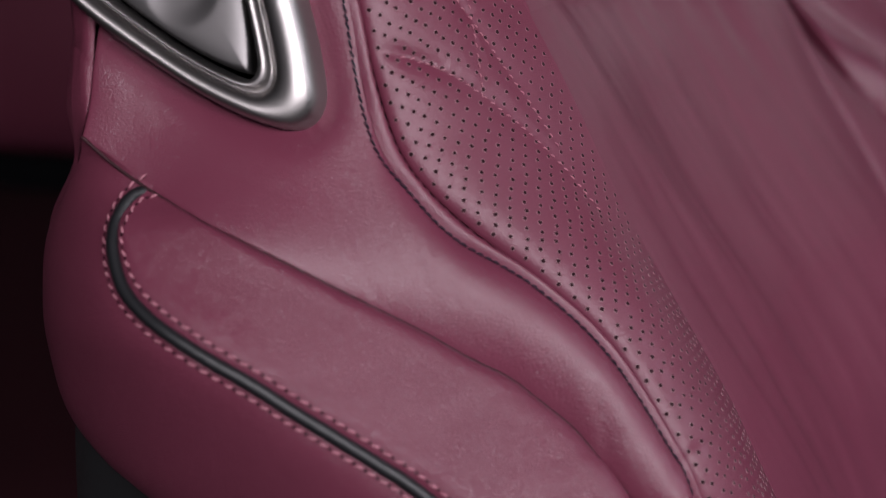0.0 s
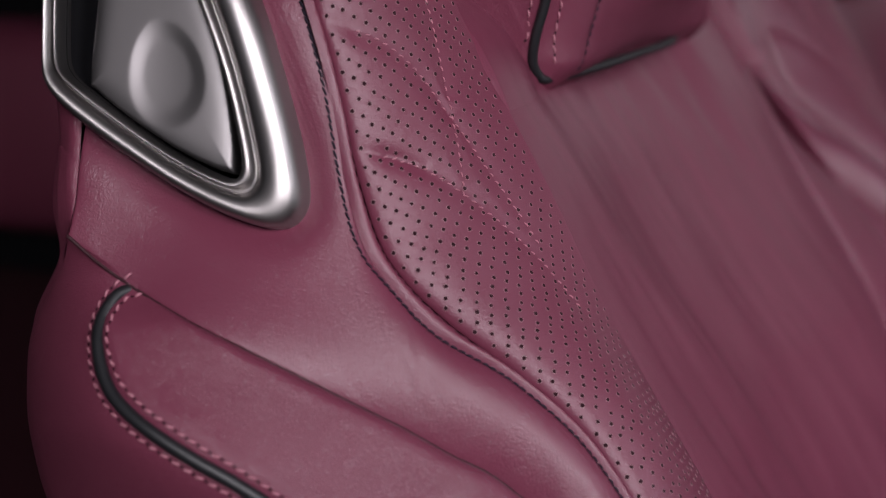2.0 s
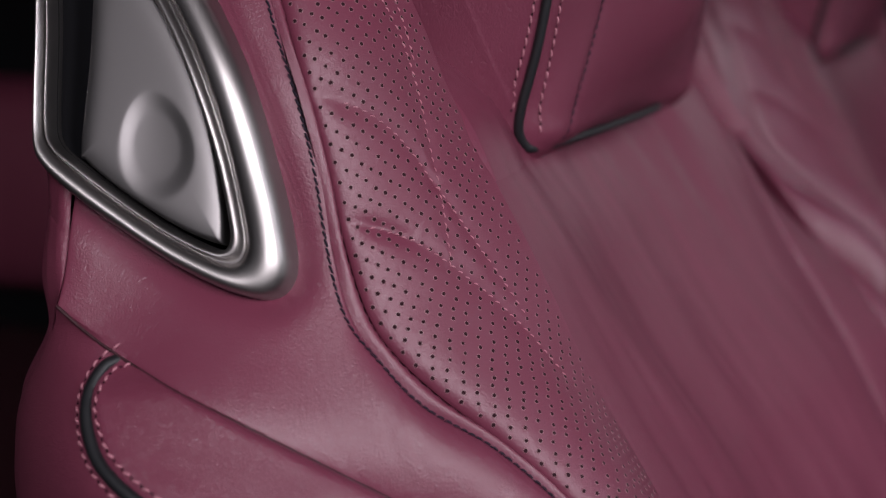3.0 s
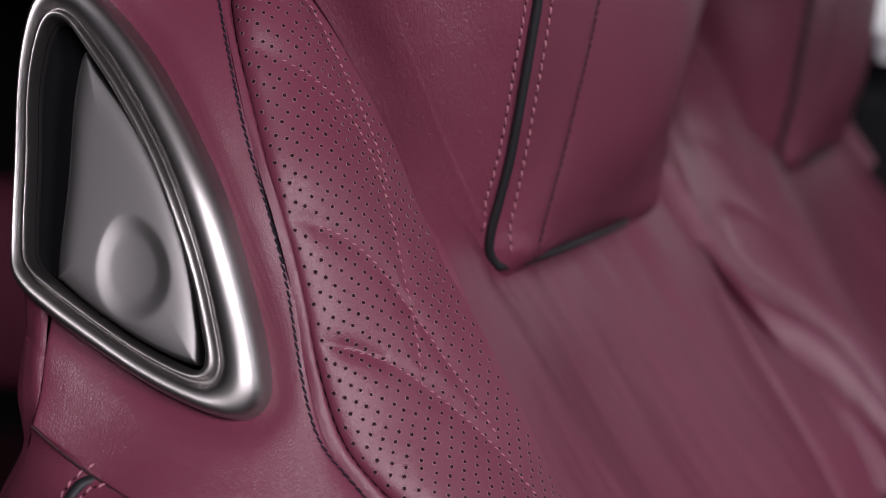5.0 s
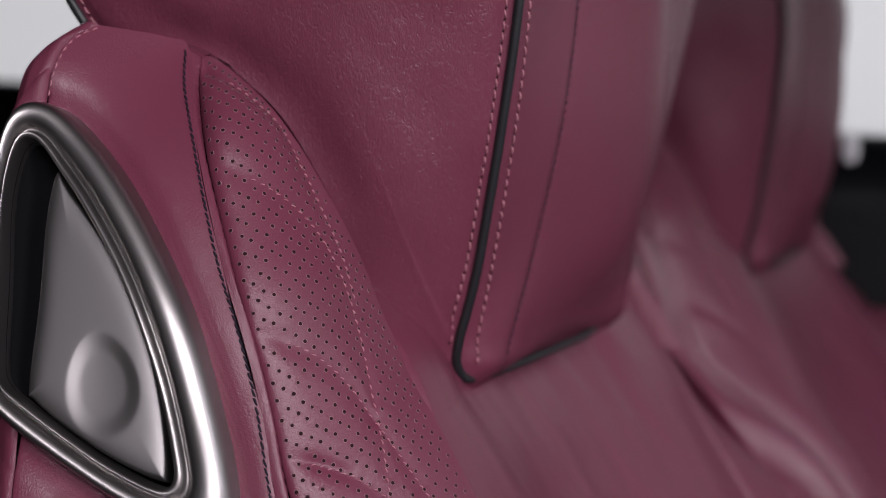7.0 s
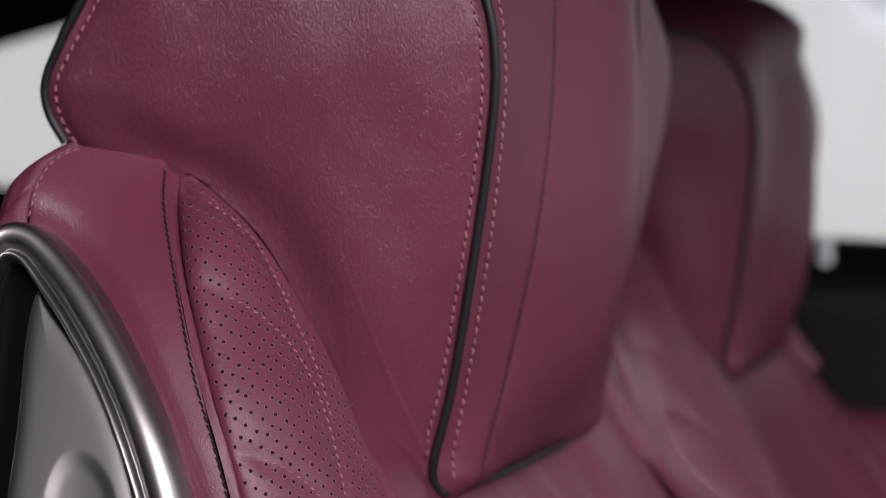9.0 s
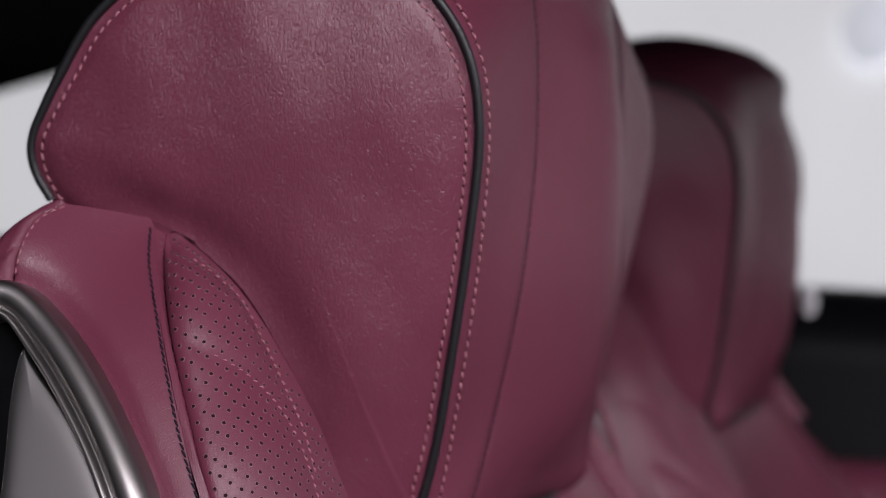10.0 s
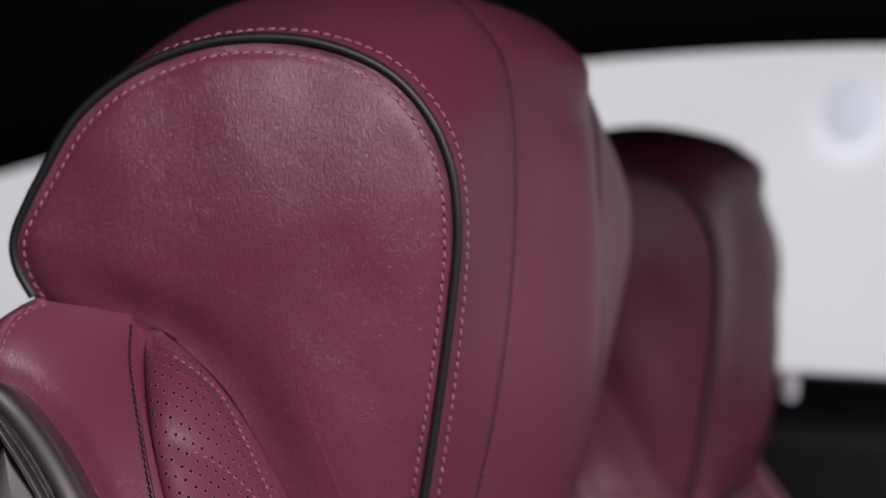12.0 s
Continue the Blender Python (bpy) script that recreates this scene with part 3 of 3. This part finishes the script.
fold = np.array([[noise.noise(Vector((p[1] * 24 + p[2] * 5, p[2] * 9, 3.1))) + 0.50 * noise.noise(Vector((p[1] * 52 + p[2] * 14, p[2] * 15, 7.7))) + 0.14 * noise.noise(Vector((p[1] * 100 + p[2] * 30, p[2] * 40, 1.4))) for p in row] for row in g_mid])
g_mid[..., 0] -= sink[:, None] - 0.0032 * fold * np.clip(np.sin(np.pi * w) * 3, 0, 1)[:, None]
add("centre_panel", grid_mesh("centre_panel", g_mid, centre_hide, way=(1, 0, 0.4)), "softly creased centre panel")
back = np.linspace(0, 1, 12)[None, :, None]
g_ledge = g_mid[:, :1] + back * np.array((-0.040, 0.0, 0.046)) + np.sin(np.pi * back) * np.array((0.004, 0.0, 0.004))
g_ledge[..., 2] -= 0.022 * back[..., 0] * np.clip((w[:, None] - 0.62) / 0.38, 0, 1) ** 1.5
g_ledge[..., 1] += 0.007 * back[..., 0] * (1 - w[:, None])
g_ledge = np.vstack([g_ledge[:1] + np.array((-0.014, -0.012, 0.0)), g_ledge])
add("ledge", grid_mesh("ledge", g_ledge, centre_hide, way=(0.3, 0, 1)), "upper edge of the centre panel under the headrest")
# Far side of the same seat.
far_edge = [(x - 0.012 * min(1, max(0, (1.0 - z) / 0.03)), y, z) for x, y, z in over(INNER)]
g_fb, _ = two_edge(over(GROOVE), far_edge, 40, 0, 0.003, (0.8, 0.5, 0.2), 0.28, keys=12)
add("bolster", grid_mesh("bolster", g_fb, perforated_hide, way=(0.8, 0.5, 0.2)))
g_fs = over(four_edge(BACK_SEAM, GROOVE, SHOULDER, LOW_SEAM, 60, 50))
add("side_panel", grid_mesh("side_panel", g_fs, smooth_hide, way=(0, 1, 0.2)))
g_fw = over(g_wall)
add("shoulder_inner", grid_mesh("shoulder_inner", g_fw, smooth_hide, way=(0, -1, 0.2)))
g_fl, _ = two_edge(over(LOW_SEAM), over([LOW_EDGE[i] for i in (0, 2, 4, 6, 8, 9)]), 20, 60, 0.006, (0, 1, 0), 0.25)
add("skirt_panel", grid_mesh("skirt_panel", g_fl, smooth_hide, way=(0, 1, 0)))

# Stitching rows.


def row(curve, g, n, shift, count):
    """A line beside a seam, laid on a panel."""
    c = spline(curve, count)
    t = np.gradient(c, axis=0)
    t /= np.linalg.norm(t, axis=1, keepdims=True)
    side = np.cross(OUTWARD[None], t)
    side /= np.linalg.norm(side, axis=1, keepdims=True)
    return drop(c + side * shift, g, n, 0.0002)


def seam_row(curve, g, n, shift, pitch, length, thick, mat, label, slant=0.0, parent=None):
    p, on = row(curve, g, n, shift, 240)
    add("stitching", stitches("stitching", p, on, pitch, length, thick, mat, slant), label, parent, kind="stuff")
    if mat is thread_pink and pitch > 0.004:
        add("needle_hole", needle_holes("needle_hole", p, on, pitch, 0.0005, hole_shade), "dark discs between the stitches, painted as shade in needle holes", parent, kind="stuff")


beside = np.array(SIDE_SEAM[:15]) * 1.35 - np.array(GROOVE[:15]) * 0.35
seam_row(beside, g_side, n_side, 0.0, 0.0031, 0.0036, 0.0009, thread_dark, "row of dark thread stitches", 0.22)
n_welt = facing(normals(g_welt), (0.6, -0.8, 0.1))
seam_row(PIPE_LINE, g_low, n_low, 0.0044, 0.0045, 0.0031, 0.0009, thread_pink, "row of pink thread stitches", 0.3)
seam_row(PIPE_LINE, g_skirt, n_skirt, -0.0044, 0.0045, 0.0031, 0.0009, thread_pink, "row of pink thread stitches", 0.3)
for q in QUILT:
    q = spline(q, 60)[6:]
    seam_row(q, g_bol, n_bol, 0.0, 0.0036, 0.0020, 0.0005, thread_pink, "row of pink quilting stitches", 0.3)
seam_row(BACK_SEAM[:4], g_edge, facing(normals(g_edge), (-0.5, -0.8, 0.2)), 0.0012, 0.0038, 0.0026, 0.0006, thread_pink, "row of pink thread stitches")

# Release handle.
ring_out, ring_in = keyed(FRAME_OUT, 14, True), keyed(FRAME_IN, 14, True)


def eased(ring, span):
    """A closed line with its unevenness taken out."""
    return sum(np.roll(ring, k, 0) for k in range(-span, span + 1)) / (2 * span + 1)


ring_out, ring_in = eased(ring_out, 5), eased(ring_in, 4)
ring_out[:, 1], ring_in[:, 1] = eased(ring_out, 20)[:, 1], eased(ring_in, 20)[:, 1]
ring_out = ring_in.mean(0) + (ring_out - ring_in.mean(0)) * 1.03
sec = []
PROFILE = [(-0.03, 0, -0.0070), (0.0, 0, 0.0002), (0.05, 0, 0.0034), (0.15, 0, 0.0054), (0.32, 0, 0.0062), (0.50, 0, 0.0056), (0.62, 0, 0.0040), (0.69, 0, 0.0016), (0.74, 0, 0.0012),
           (0.78, 0, 0.0026), (0.83, 0, 0.0036), (0.90, 0, 0.0034), (0.95, 0, 0.0018), (1.02, 0, -0.0060)]
for f, _, h in keyed(PROFILE, 4):
    sec.append(ring_out * (1 - f) + ring_in * f + OUTWARD * (h + 0.0022))
g_ring = np.array(sec)
handle = add("release_handle", grid_mesh("release_handle", g_ring, metal_satin, wrap=True, way=OUTWARD), "satin metal seat release handle")
pad = keyed(PADDLE, 12, True)
flat_fit = np.linalg.lstsq(np.c_[np.ones(len(pad)), pad[:, 0], pad[:, 2]], pad[:, 1], rcond=None)[0]
pad[:, 1] = np.c_[np.ones(len(pad)), pad[:, 0], pad[:, 2]] @ flat_fit
centre = pad.mean(0)
dent = np.array((-0.1335, -0.184, 1.0005))
rings = []
for s, h in [(1.0, -0.010), (1.0, -0.0014), (0.993, -0.0002), (0.98, 0.0007)] + [(t, 0.0009 + 0.0011 * (1 - t**9)) for t in np.linspace(0.96, 0.001, 60)]:
    rings.append(centre + (pad - centre) * s + OUTWARD * h)
g_pad = np.array(rings)
lean = 0.32
across_d = (g_pad[..., 0] - dent[0]) * math.cos(lean) + (g_pad[..., 2] - dent[2]) * math.sin(lean)
along_d = (g_pad[..., 2] - dent[2]) * math.cos(lean) - (g_pad[..., 0] - dent[0]) * math.sin(lean)
dd = np.sqrt((across_d / (0.0125 - 0.10 * along_d)) ** 2 + (along_d / 0.0185) ** 2)
step_in = np.clip((1.08 - dd) / 0.5, 0, 1)
g_pad[4:] -= OUTWARD * (0.0005 * step_in * step_in * (3 - 2 * step_in) + 0.0006 * np.clip(1 - dd**2, 0, 1))[4:][..., None]
add("paddle", grid_mesh("paddle", g_pad, metal_paddle, wrap=True, way=OUTWARD), "brushed grey metal pull paddle with a thumb dent", handle)
cup = np.array([ring_in - OUTWARD * 0.001, ring_in - OUTWARD * 0.03, ring_in.mean(0) + (ring_in - ring_in.mean(0)) * 0.02 - OUTWARD * 0.03])
add("recess", grid_mesh("recess", cup, black_matte, wrap=True, way=OUTWARD), "black recess behind the paddle", handle)

# Headrest: closed section lines from the near panel's edge to the middle.
HEAD_EDGE = [(-0.1835, -0.1023, 1.1307), (-0.1903, -0.1068, 1.1505), (-0.1841, -0.1088, 1.1667), (-0.1744, -0.1103, 1.1827), (-0.161, -0.1119, 1.2018), (-0.1434, -0.112, 1.2162), (-0.1217, -0.1109, 1.227), (-0.096, -0.1084, 1.2328),
             (-0.0687, -0.1046, 1.2327), (-0.0465, -0.1005, 1.2269), (-0.0291, -0.0963, 1.2168), (-0.0164, -0.0918, 1.2013), (-0.0094, -0.0877, 1.1836), (-0.0074, -0.0839, 1.1637), (-0.0091, -0.0801, 1.1413), (-0.0168, -0.0731, 1.0959),
             (-0.0295, -0.0637, 1.0334), (-0.0378, -0.0597, 1.0044), (-0.0398, -0.0577, 0.9922), (-0.058, -0.066, 0.978), (-0.105, -0.085, 1.02), (-0.158, -0.098, 1.108)]
HEAD_SEAM = [(-0.195, -0.03, 1.11), (-0.205, -0.03, 1.15), (-0.204, -0.027, 1.173), (-0.200, -0.025, 1.195), (-0.188, -0.022, 1.220), (-0.172, -0.02, 1.24), (-0.14, -0.018, 1.260), (-0.105, -0.015, 1.270),
             (-0.065, -0.015, 1.272), (-0.0283, -0.015, 1.2622), (-0.0154, -0.015, 1.2516), (-0.0051, -0.015, 1.2363), (-0.0008, -0.015, 1.2160), (0.0008, -0.015, 1.1916), (0.0006, -0.0165, 1.15), (-0.003, -0.026, 1.096),
             (-0.0141, -0.0263, 1.0416), (-0.0225, -0.0325, 1.003), (-0.028, -0.035, 0.987), (-0.055, -0.035, 0.972), (-0.105, -0.03, 0.975), (-0.165, -0.03, 1.04)]
HEAD_MID = [(-0.19, 0.05, 1.10), (-0.200, 0.05, 1.145), (-0.199, 0.05, 1.173), (-0.195, 0.05, 1.20), (-0.184, 0.05, 1.227), (-0.17, 0.05, 1.246), (-0.137, 0.05, 1.266), (-0.10, 0.05, 1.276),
            (-0.055, 0.05, 1.276), (-0.013, 0.05, 1.266), (0.004, 0.05, 1.256), (0.018, 0.05, 1.24), (0.016, 0.05, 1.216), (0.0213, 0.05, 1.19), (0.024, 0.05, 1.15), (0.0205, 0.05, 1.09),
            (0.009, 0.05, 1.036), (-0.010, 0.05, 1.005), (-0.025, 0.05, 0.986), (-0.055, 0.05, 0.968), (-0.105, 0.05, 0.97), (-0.165, 0.05, 1.03)]
he, hs, hm = keyed(HEAD_EDGE, 16, True), keyed(HEAD_SEAM, 16, True), keyed(HEAD_MID, 16, True)
hs2, he2 = over(hs), over(he)


def across(lines, ts):
    """Section lines along a smooth way through the given ones."""
    q = np.array(lines)
    out = []
    for t in ts:
        i = min(int(t), len(q) - 2)
        f = t - i
        a = q[max(i - 1, 0)] if i else 2 * q[0] - q[1]
        d = q[i + 2] if i + 2 < len(q) else 2 * q[-1] - q[-2]
        m1, m2 = (q[i + 1] - a) / 2, (d - q[i]) / 2
        out.append((2 * f**3 - 3 * f**2 + 1) * q[i] + (f**3 - 2 * f**2 + f) * m1 + (3 * f**2 - 2 * f**3) * q[i + 1] + (f**3 - f**2) * m2)
    return np.array(out)


loops = [he, hs, hm, hs2, he2]
core = he.mean(0) * 0.5 + he2.mean(0) * 0.5


def outward_of(g, wrap=True):
    n = normals(g, wrap)
    s = (n * (g - core)).sum(-1).mean()
    return n * (1 if s > 0 else -1)


ts = np.linspace(1, 3, 40)
g_front = across(loops, ts)
no = outward_of(g_front)
g_front = g_front - no * (0.0009 * np.exp(-((np.minimum(ts - 1, 3 - ts) / 0.05) ** 2)))[:, None, None]
head = add("headrest", grid_mesh("headrest", g_front, smooth_hide, wrap=True, way=None), "integrated burgundy leather headrest with black piping")
if (normals(g_front, True) * (g_front - core)).sum() < 0:
    head.data.flip_normals()


def gusset(t0, t1):
    ts = np.linspace(t0, t1, 26)
    g = across(loops, ts)
    no = outward_of(g)
    g = g + no * (0.0016 * puff((ts - t0) / (t1 - t0), 0.14) - 0.0006)[:, None, None]
    me = grid_mesh("gusset", g, smooth_hide, wrap=True)
    if (normals(g, True) * (g - core)).sum() < 0:
        me.flip_normals()
    add("gusset", me, "", head)
    return g, outward_of(g)


g_gus, n_gus = gusset(0.0, 1.0)
g_gus2, n_gus2 = gusset(3.0, 4.0)


def cap(loop, way):
    c = loop.mean(0)
    fit = np.linalg.lstsq(np.c_[np.ones(len(loop)), loop[:, 0], loop[:, 2]], loop[:, 1], rcond=None)[0]
    out = []
    for s in (1.0, 0.992, 0.98, 0.965, 0.945, 0.92, 0.89, 0.85, 0.8, 0.74, 0.67, 0.6, 0.52, 0.44, 0.36, 0.28, 0.2, 0.12, 0.05, 0.002):
        h = 0.0045 * math.sqrt(max(0, 1 - max(0, (s - 0.55) / 0.45) ** 2)) + 0.0095 * (1 - s * s) - 0.0012 * math.exp(-(((s - 0.945) / 0.02) ** 2))
        q = c + (loop - c) * s
        q[:, 1] = np.c_[np.ones(len(q)), q[:, 0], q[:, 2]] @ fit + (loop[:, 1] - np.c_[np.ones(len(q)), loop[:, 0], loop[:, 2]] @ fit) * s**8
        out.append(q + np.array(way) * h)
    g = np.array(out)
    soft = np.array([[noise.noise(Vector((p[0] * 26 + p[2] * 10, p[1] * 20, p[2] * 16 - p[0] * 8))) * 0.0026 + noise.noise(Vector(p) * 62 + Vector((4, 0, 0))) * 0.0004 for p in r] for r in g])
    s = np.linspace(0, 1, len(out))
    g += np.array(way) * (soft * np.clip(s * 5, 0, 1)[:, None])[..., None]
    return g


g_cap = cap(he, (0.08, -0.99, 0.0))
tuck = dist_to(g_cap, np.vstack([spline(SHOULDER, 30), spline(INNER[:9], 90)]) + np.array((0, 0.004, 0)))
g_cap[..., 1] += 0.006 * np.exp(-((tuck / 0.011) ** 2)) * np.clip(np.arange(len(g_cap)) / 6, 0, 1)[:, None]
me = grid_mesh("headrest_side", g_cap, soft_hide, wrap=True, way=(0, -1, 0))
add("headrest_side", me, "grained soft leather side panel of the headrest", head)
n_cap = facing(normals(g_cap, True), (0, -1, 0))
g_cap2 = cap(he2, (0, 0.99, 0.0))
add("headrest_side", grid_mesh("headrest_side", g_cap2, soft_hide, wrap=True, way=(0, 1, 0)), "", head)
pipe_all = spline([tuple(p) for p in he[: 17 * 16 + 4 : 8]] + [(-0.0398, -0.0572, 0.9945), (-0.0388, -0.0530, 0.9882), (-0.0360, -0.0455, 0.9855),
                  (-0.0275, 0.0, 0.985), (-0.0215, 0.05, 0.985), (-0.0175, 0.10, 0.985), (-0.022, 0.14, 0.987)], 420)
add("piping", tube("piping", pipe_all + np.array((0.0008, -0.0018, 0)), 0.0020, piping_black), "black leather piping", head)
inner_row = he.mean(0) + (he - he.mean(0)) * 0.93


def free_row(points, g, n, pitch, length, thick, mat, label, slant=0.2):
    p, on = drop(points, g, n, 0.0004)
    add("stitching", stitches("stitching", p, on, pitch, length, thick, mat, slant), label, head, kind="stuff")
    if mat is thread_pink:
        add("needle_hole", needle_holes("needle_hole", p, on, pitch, 0.0005, hole_shade), "dark discs between the stitches, painted as shade in needle holes", head, kind="stuff")


free_row(spline(inner_row[: 18 * 16 + 2], 300), g_cap, n_cap, 0.0045, 0.0035, 0.00078, thread_pink, "row of pink thread stitches")
step = np.linalg.norm(hs - he, axis=1)
out_row = he + (hs - he) / step[:, None] * 0.0088
free_row(spline(out_row[20 : 18 * 16 - 4], 300), g_gus, n_gus, 0.0045, 0.0035, 0.00078, thread_pink, "row of pink thread stitches")
free_row(spline(hs[40 : 18 * 16], 300), g_gus, n_gus, 0.0036, 0.0030, 0.0008, thread_dark, "row of dark thread stitches", 0.0)
free_row(spline(hs2[40 : 17 * 16], 300), g_gus2, n_gus2, 0.0036, 0.0030, 0.0009, thread_dark, "row of dark thread stitches", 0.0)

# The same seat again beyond it.
copy_thing(seat, pose(0.105, 0.54, -0.008, ry=-3))

# ---- round the seats ----


def solid(name, verts, faces, mat, bevel=0.0, seg=3):
    bm = bmesh.new()
    vs = [bm.verts.new(v) for v in verts]
    for f in faces:
        bm.faces.new([vs[i] for i in f])
    bmesh.ops.recalc_face_normals(bm, faces=bm.faces)
    if bevel:
        bmesh.ops.bevel(bm, geom=list(bm.edges), offset=bevel, segments=seg, affect="EDGES", profile=0.5)
    me = bpy.data.meshes.new(name)
    bm.to_mesh(me)
    bm.free()
    me.materials.append(mat)
    me.polygons.foreach_set("use_smooth", [True] * len(me.polygons))
    return me


BOX = [(0, 1, 3, 2), (4, 6, 7, 5), (0, 4, 5, 1), (2, 3, 7, 6), (0, 2, 6, 4), (1, 5, 7, 3)]


def box(name, x0, x1, y0, y1, z0, z1, mat, bevel=0.0):
    return solid(name, [(x, y, z) for x in (x0, x1) for y in (y0, y1) for z in (z0, z1)], BOX, mat, bevel)


# Far door: a rounded dark top, a burgundy armrest panel below it; its sill rises towards the back.
far_door = tagged(new("car_door"), "black car door with a burgundy armrest panel beyond the seats", "car door")
arc = np.linspace(0, math.pi, 18)
section = [(0.90, 0.25)] + [(0.98 - 0.08 * math.cos(a), 0.07 * math.sin(a) - 0.075) for a in arc] + [(1.06, 0.25)]
g_door = np.array([[(x, y, z if z > 0.2 and i in (0, len(section) - 1) else top + z) for i, (y, z) in enumerate(section)] for x, top in zip(np.linspace(-1.5, 1.4, 40), np.linspace(1.1325, 1.002, 40))])
part("door_panel", grid_mesh("door_panel", g_door, door_black, way=(0, -1, 0.5)), far_door)
armrest = [(-1.3, 0.865, 0.875), (-0.5, 0.865, 0.89), (0.2, 0.865, 0.895), (1.2, 0.865, 0.87)]
g_arm = np.array([[(x, 0.90 - 0.07 * math.sin(a) ** 0.6, z - 0.12 + 0.12 * math.cos(a)) for a in np.linspace(0.02, math.pi - 0.02, 16)] for x, _, z in spline(armrest, 40)])
part("armrest", grid_mesh("armrest", g_arm, smooth_hide, way=(0, -1, 0)), far_door, "padded burgundy leather armrest")
for kx in (0.057, 0.031):
    pin = keyed([(0.0005, 0, 1.059), (0.006, 0, 1.0572), (0.009, 0, 1.052), (0.0075, 0, 1.044), (0.007, 0, 1.025)], 3)
    a = np.linspace(0, 2 * math.pi, 14, endpoint=False)
    g_pin = np.array([[(kx + r * math.cos(q), 0.925 + r * math.sin(q), z) for q in a] for r, _, z in pin])
    part("glint_pin", grid_mesh("glint_pin", g_pin, knob_glint, wrap=True, way=(0, 0, 1)), far_door, "small knob, pale to stand in for a chrome glint")

# Roof with its black lining, arched lengthwise and across.


def rail_height(x):
    return 1.394 - 0.114 * ((x - 0.05) / 0.92) ** 2


roof = tagged(new("car_roof"), "black lined car roof over the seats", "car roof")
lining, skin = [], []
for x in np.linspace(-1.30, 0.70, 46):
    side = np.linspace(0, 1, 24)
    low = [(x, -0.33 + 1.39 * q, rail_height(x) + 0.055 * math.sin(math.pi * q) ** 0.7) for q in side]
    lining.append(low)
    skin.append(low + [(px, py + 0.02 * (1 if py > 0.4 else -1) * (abs(py - 0.38) > 0.6), pz + 0.045) for px, py, pz in reversed(low)])
part("lining", grid_mesh("lining", np.array(lining), black_matte, way=(0, 0, -1)), roof)
part("roof_panel", grid_mesh("roof_panel", np.array(skin) + np.array((0, 0, 0.004)), dark_paint, wrap=True, way=(0, 0, 1)), roof)
for py in (-0.31, 1.045):
    for px, qx, bx in ((0.69, 1.0, 1.34), (-1.28, -1.50, -1.80)):
        part("roof_pillar", tube("roof_pillar", spline([(px, py, rail_height(px) + 0.03), (qx, py, 1.18), (bx, py, 0.92)], 16), 0.028, door_black), roof)

# Rear bench behind the seats, its shade put into the dark leather colour.
bench = tagged(new("rear_bench"), "burgundy leather rear bench, shade darkened into its colour", "rear seat")
part("cushion", box("cushion", -1.05, -0.42, -0.28, 0.86, 0.252, 0.62, dark_shaded_hide, 0.05), bench)
part("backrest", box("backrest", -1.25, -1.02, -0.28, 0.86, 0.252, 1.02, dark_shaded_hide, 0.06), bench)
tagged(new("car_floor", box("car_floor", -1.5, 1.4, -0.55, 1.06, 0.20, 0.25, black_matte)), "black carpeted car floor", "floor", kind="structure")

# Hall: floor, pale far wall that glows, black surfaces above and round.
tagged(new("floor", box("floor", -9, 9, -9, 9, -0.05, 0.0, dark_paint)), "dark hall floor", "floor", kind="structure")
wall_m, wn_, wl_, wb_ = material("glowing_wall", (0.78, 0.78, 0.8), 0.6)
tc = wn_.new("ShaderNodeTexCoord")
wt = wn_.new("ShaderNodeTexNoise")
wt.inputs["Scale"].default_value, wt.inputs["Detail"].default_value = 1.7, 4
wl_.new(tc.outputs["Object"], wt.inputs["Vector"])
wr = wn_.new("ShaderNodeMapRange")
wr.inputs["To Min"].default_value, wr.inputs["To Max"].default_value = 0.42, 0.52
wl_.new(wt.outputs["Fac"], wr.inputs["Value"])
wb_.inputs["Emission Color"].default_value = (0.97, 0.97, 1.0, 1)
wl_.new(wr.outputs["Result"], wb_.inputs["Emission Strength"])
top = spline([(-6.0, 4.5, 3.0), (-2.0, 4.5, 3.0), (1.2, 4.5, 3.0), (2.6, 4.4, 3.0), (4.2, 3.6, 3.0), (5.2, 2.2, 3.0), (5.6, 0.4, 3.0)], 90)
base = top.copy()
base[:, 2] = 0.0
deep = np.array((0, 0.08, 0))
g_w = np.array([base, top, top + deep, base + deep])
tagged(new("backdrop", grid_mesh("backdrop", g_w, wall_m, way=(0, -1, 0))), "pale hall wall that glows by itself", "wall", kind="structure")
mark, _, _, mb = material("glowing_mark", (0.6, 0.66, 0.8), 0.6)
mb.inputs["Emission Color"].default_value = (0.935, 0.94, 1.0, 1)
mb.inputs["Emission Strength"].default_value = 0.48
tagged(new("wall_sign", solid("wall_sign", [(x + 0.09 * math.cos(a), y, 1.70 + 0.11 * math.sin(a)) for y in (4.48, 4.496) for x in (0.01,) for a in np.linspace(0, 2 * math.pi, 20, endpoint=False)],
    [tuple(range(20)), tuple(range(39, 19, -1))] + [(i, (i + 1) % 20, 20 + (i + 1) % 20, 20 + i) for i in range(20)], mark)), "small pale blue round mark glowing on the wall", "sign")
for nm, b in (("wall_north", (-9, 9, 8.9, 9, 0, 6)), ("wall_west", (-9, -8.9, -9, 9, 0, 6)), ("ceiling", (-9, 9, -0.2, 9, 6, 6.1))):
    tagged(new(nm, box(nm, *b, black_matte)), "near-black hall surface", "wall" if nm != "ceiling" else "ceiling", kind="structure")
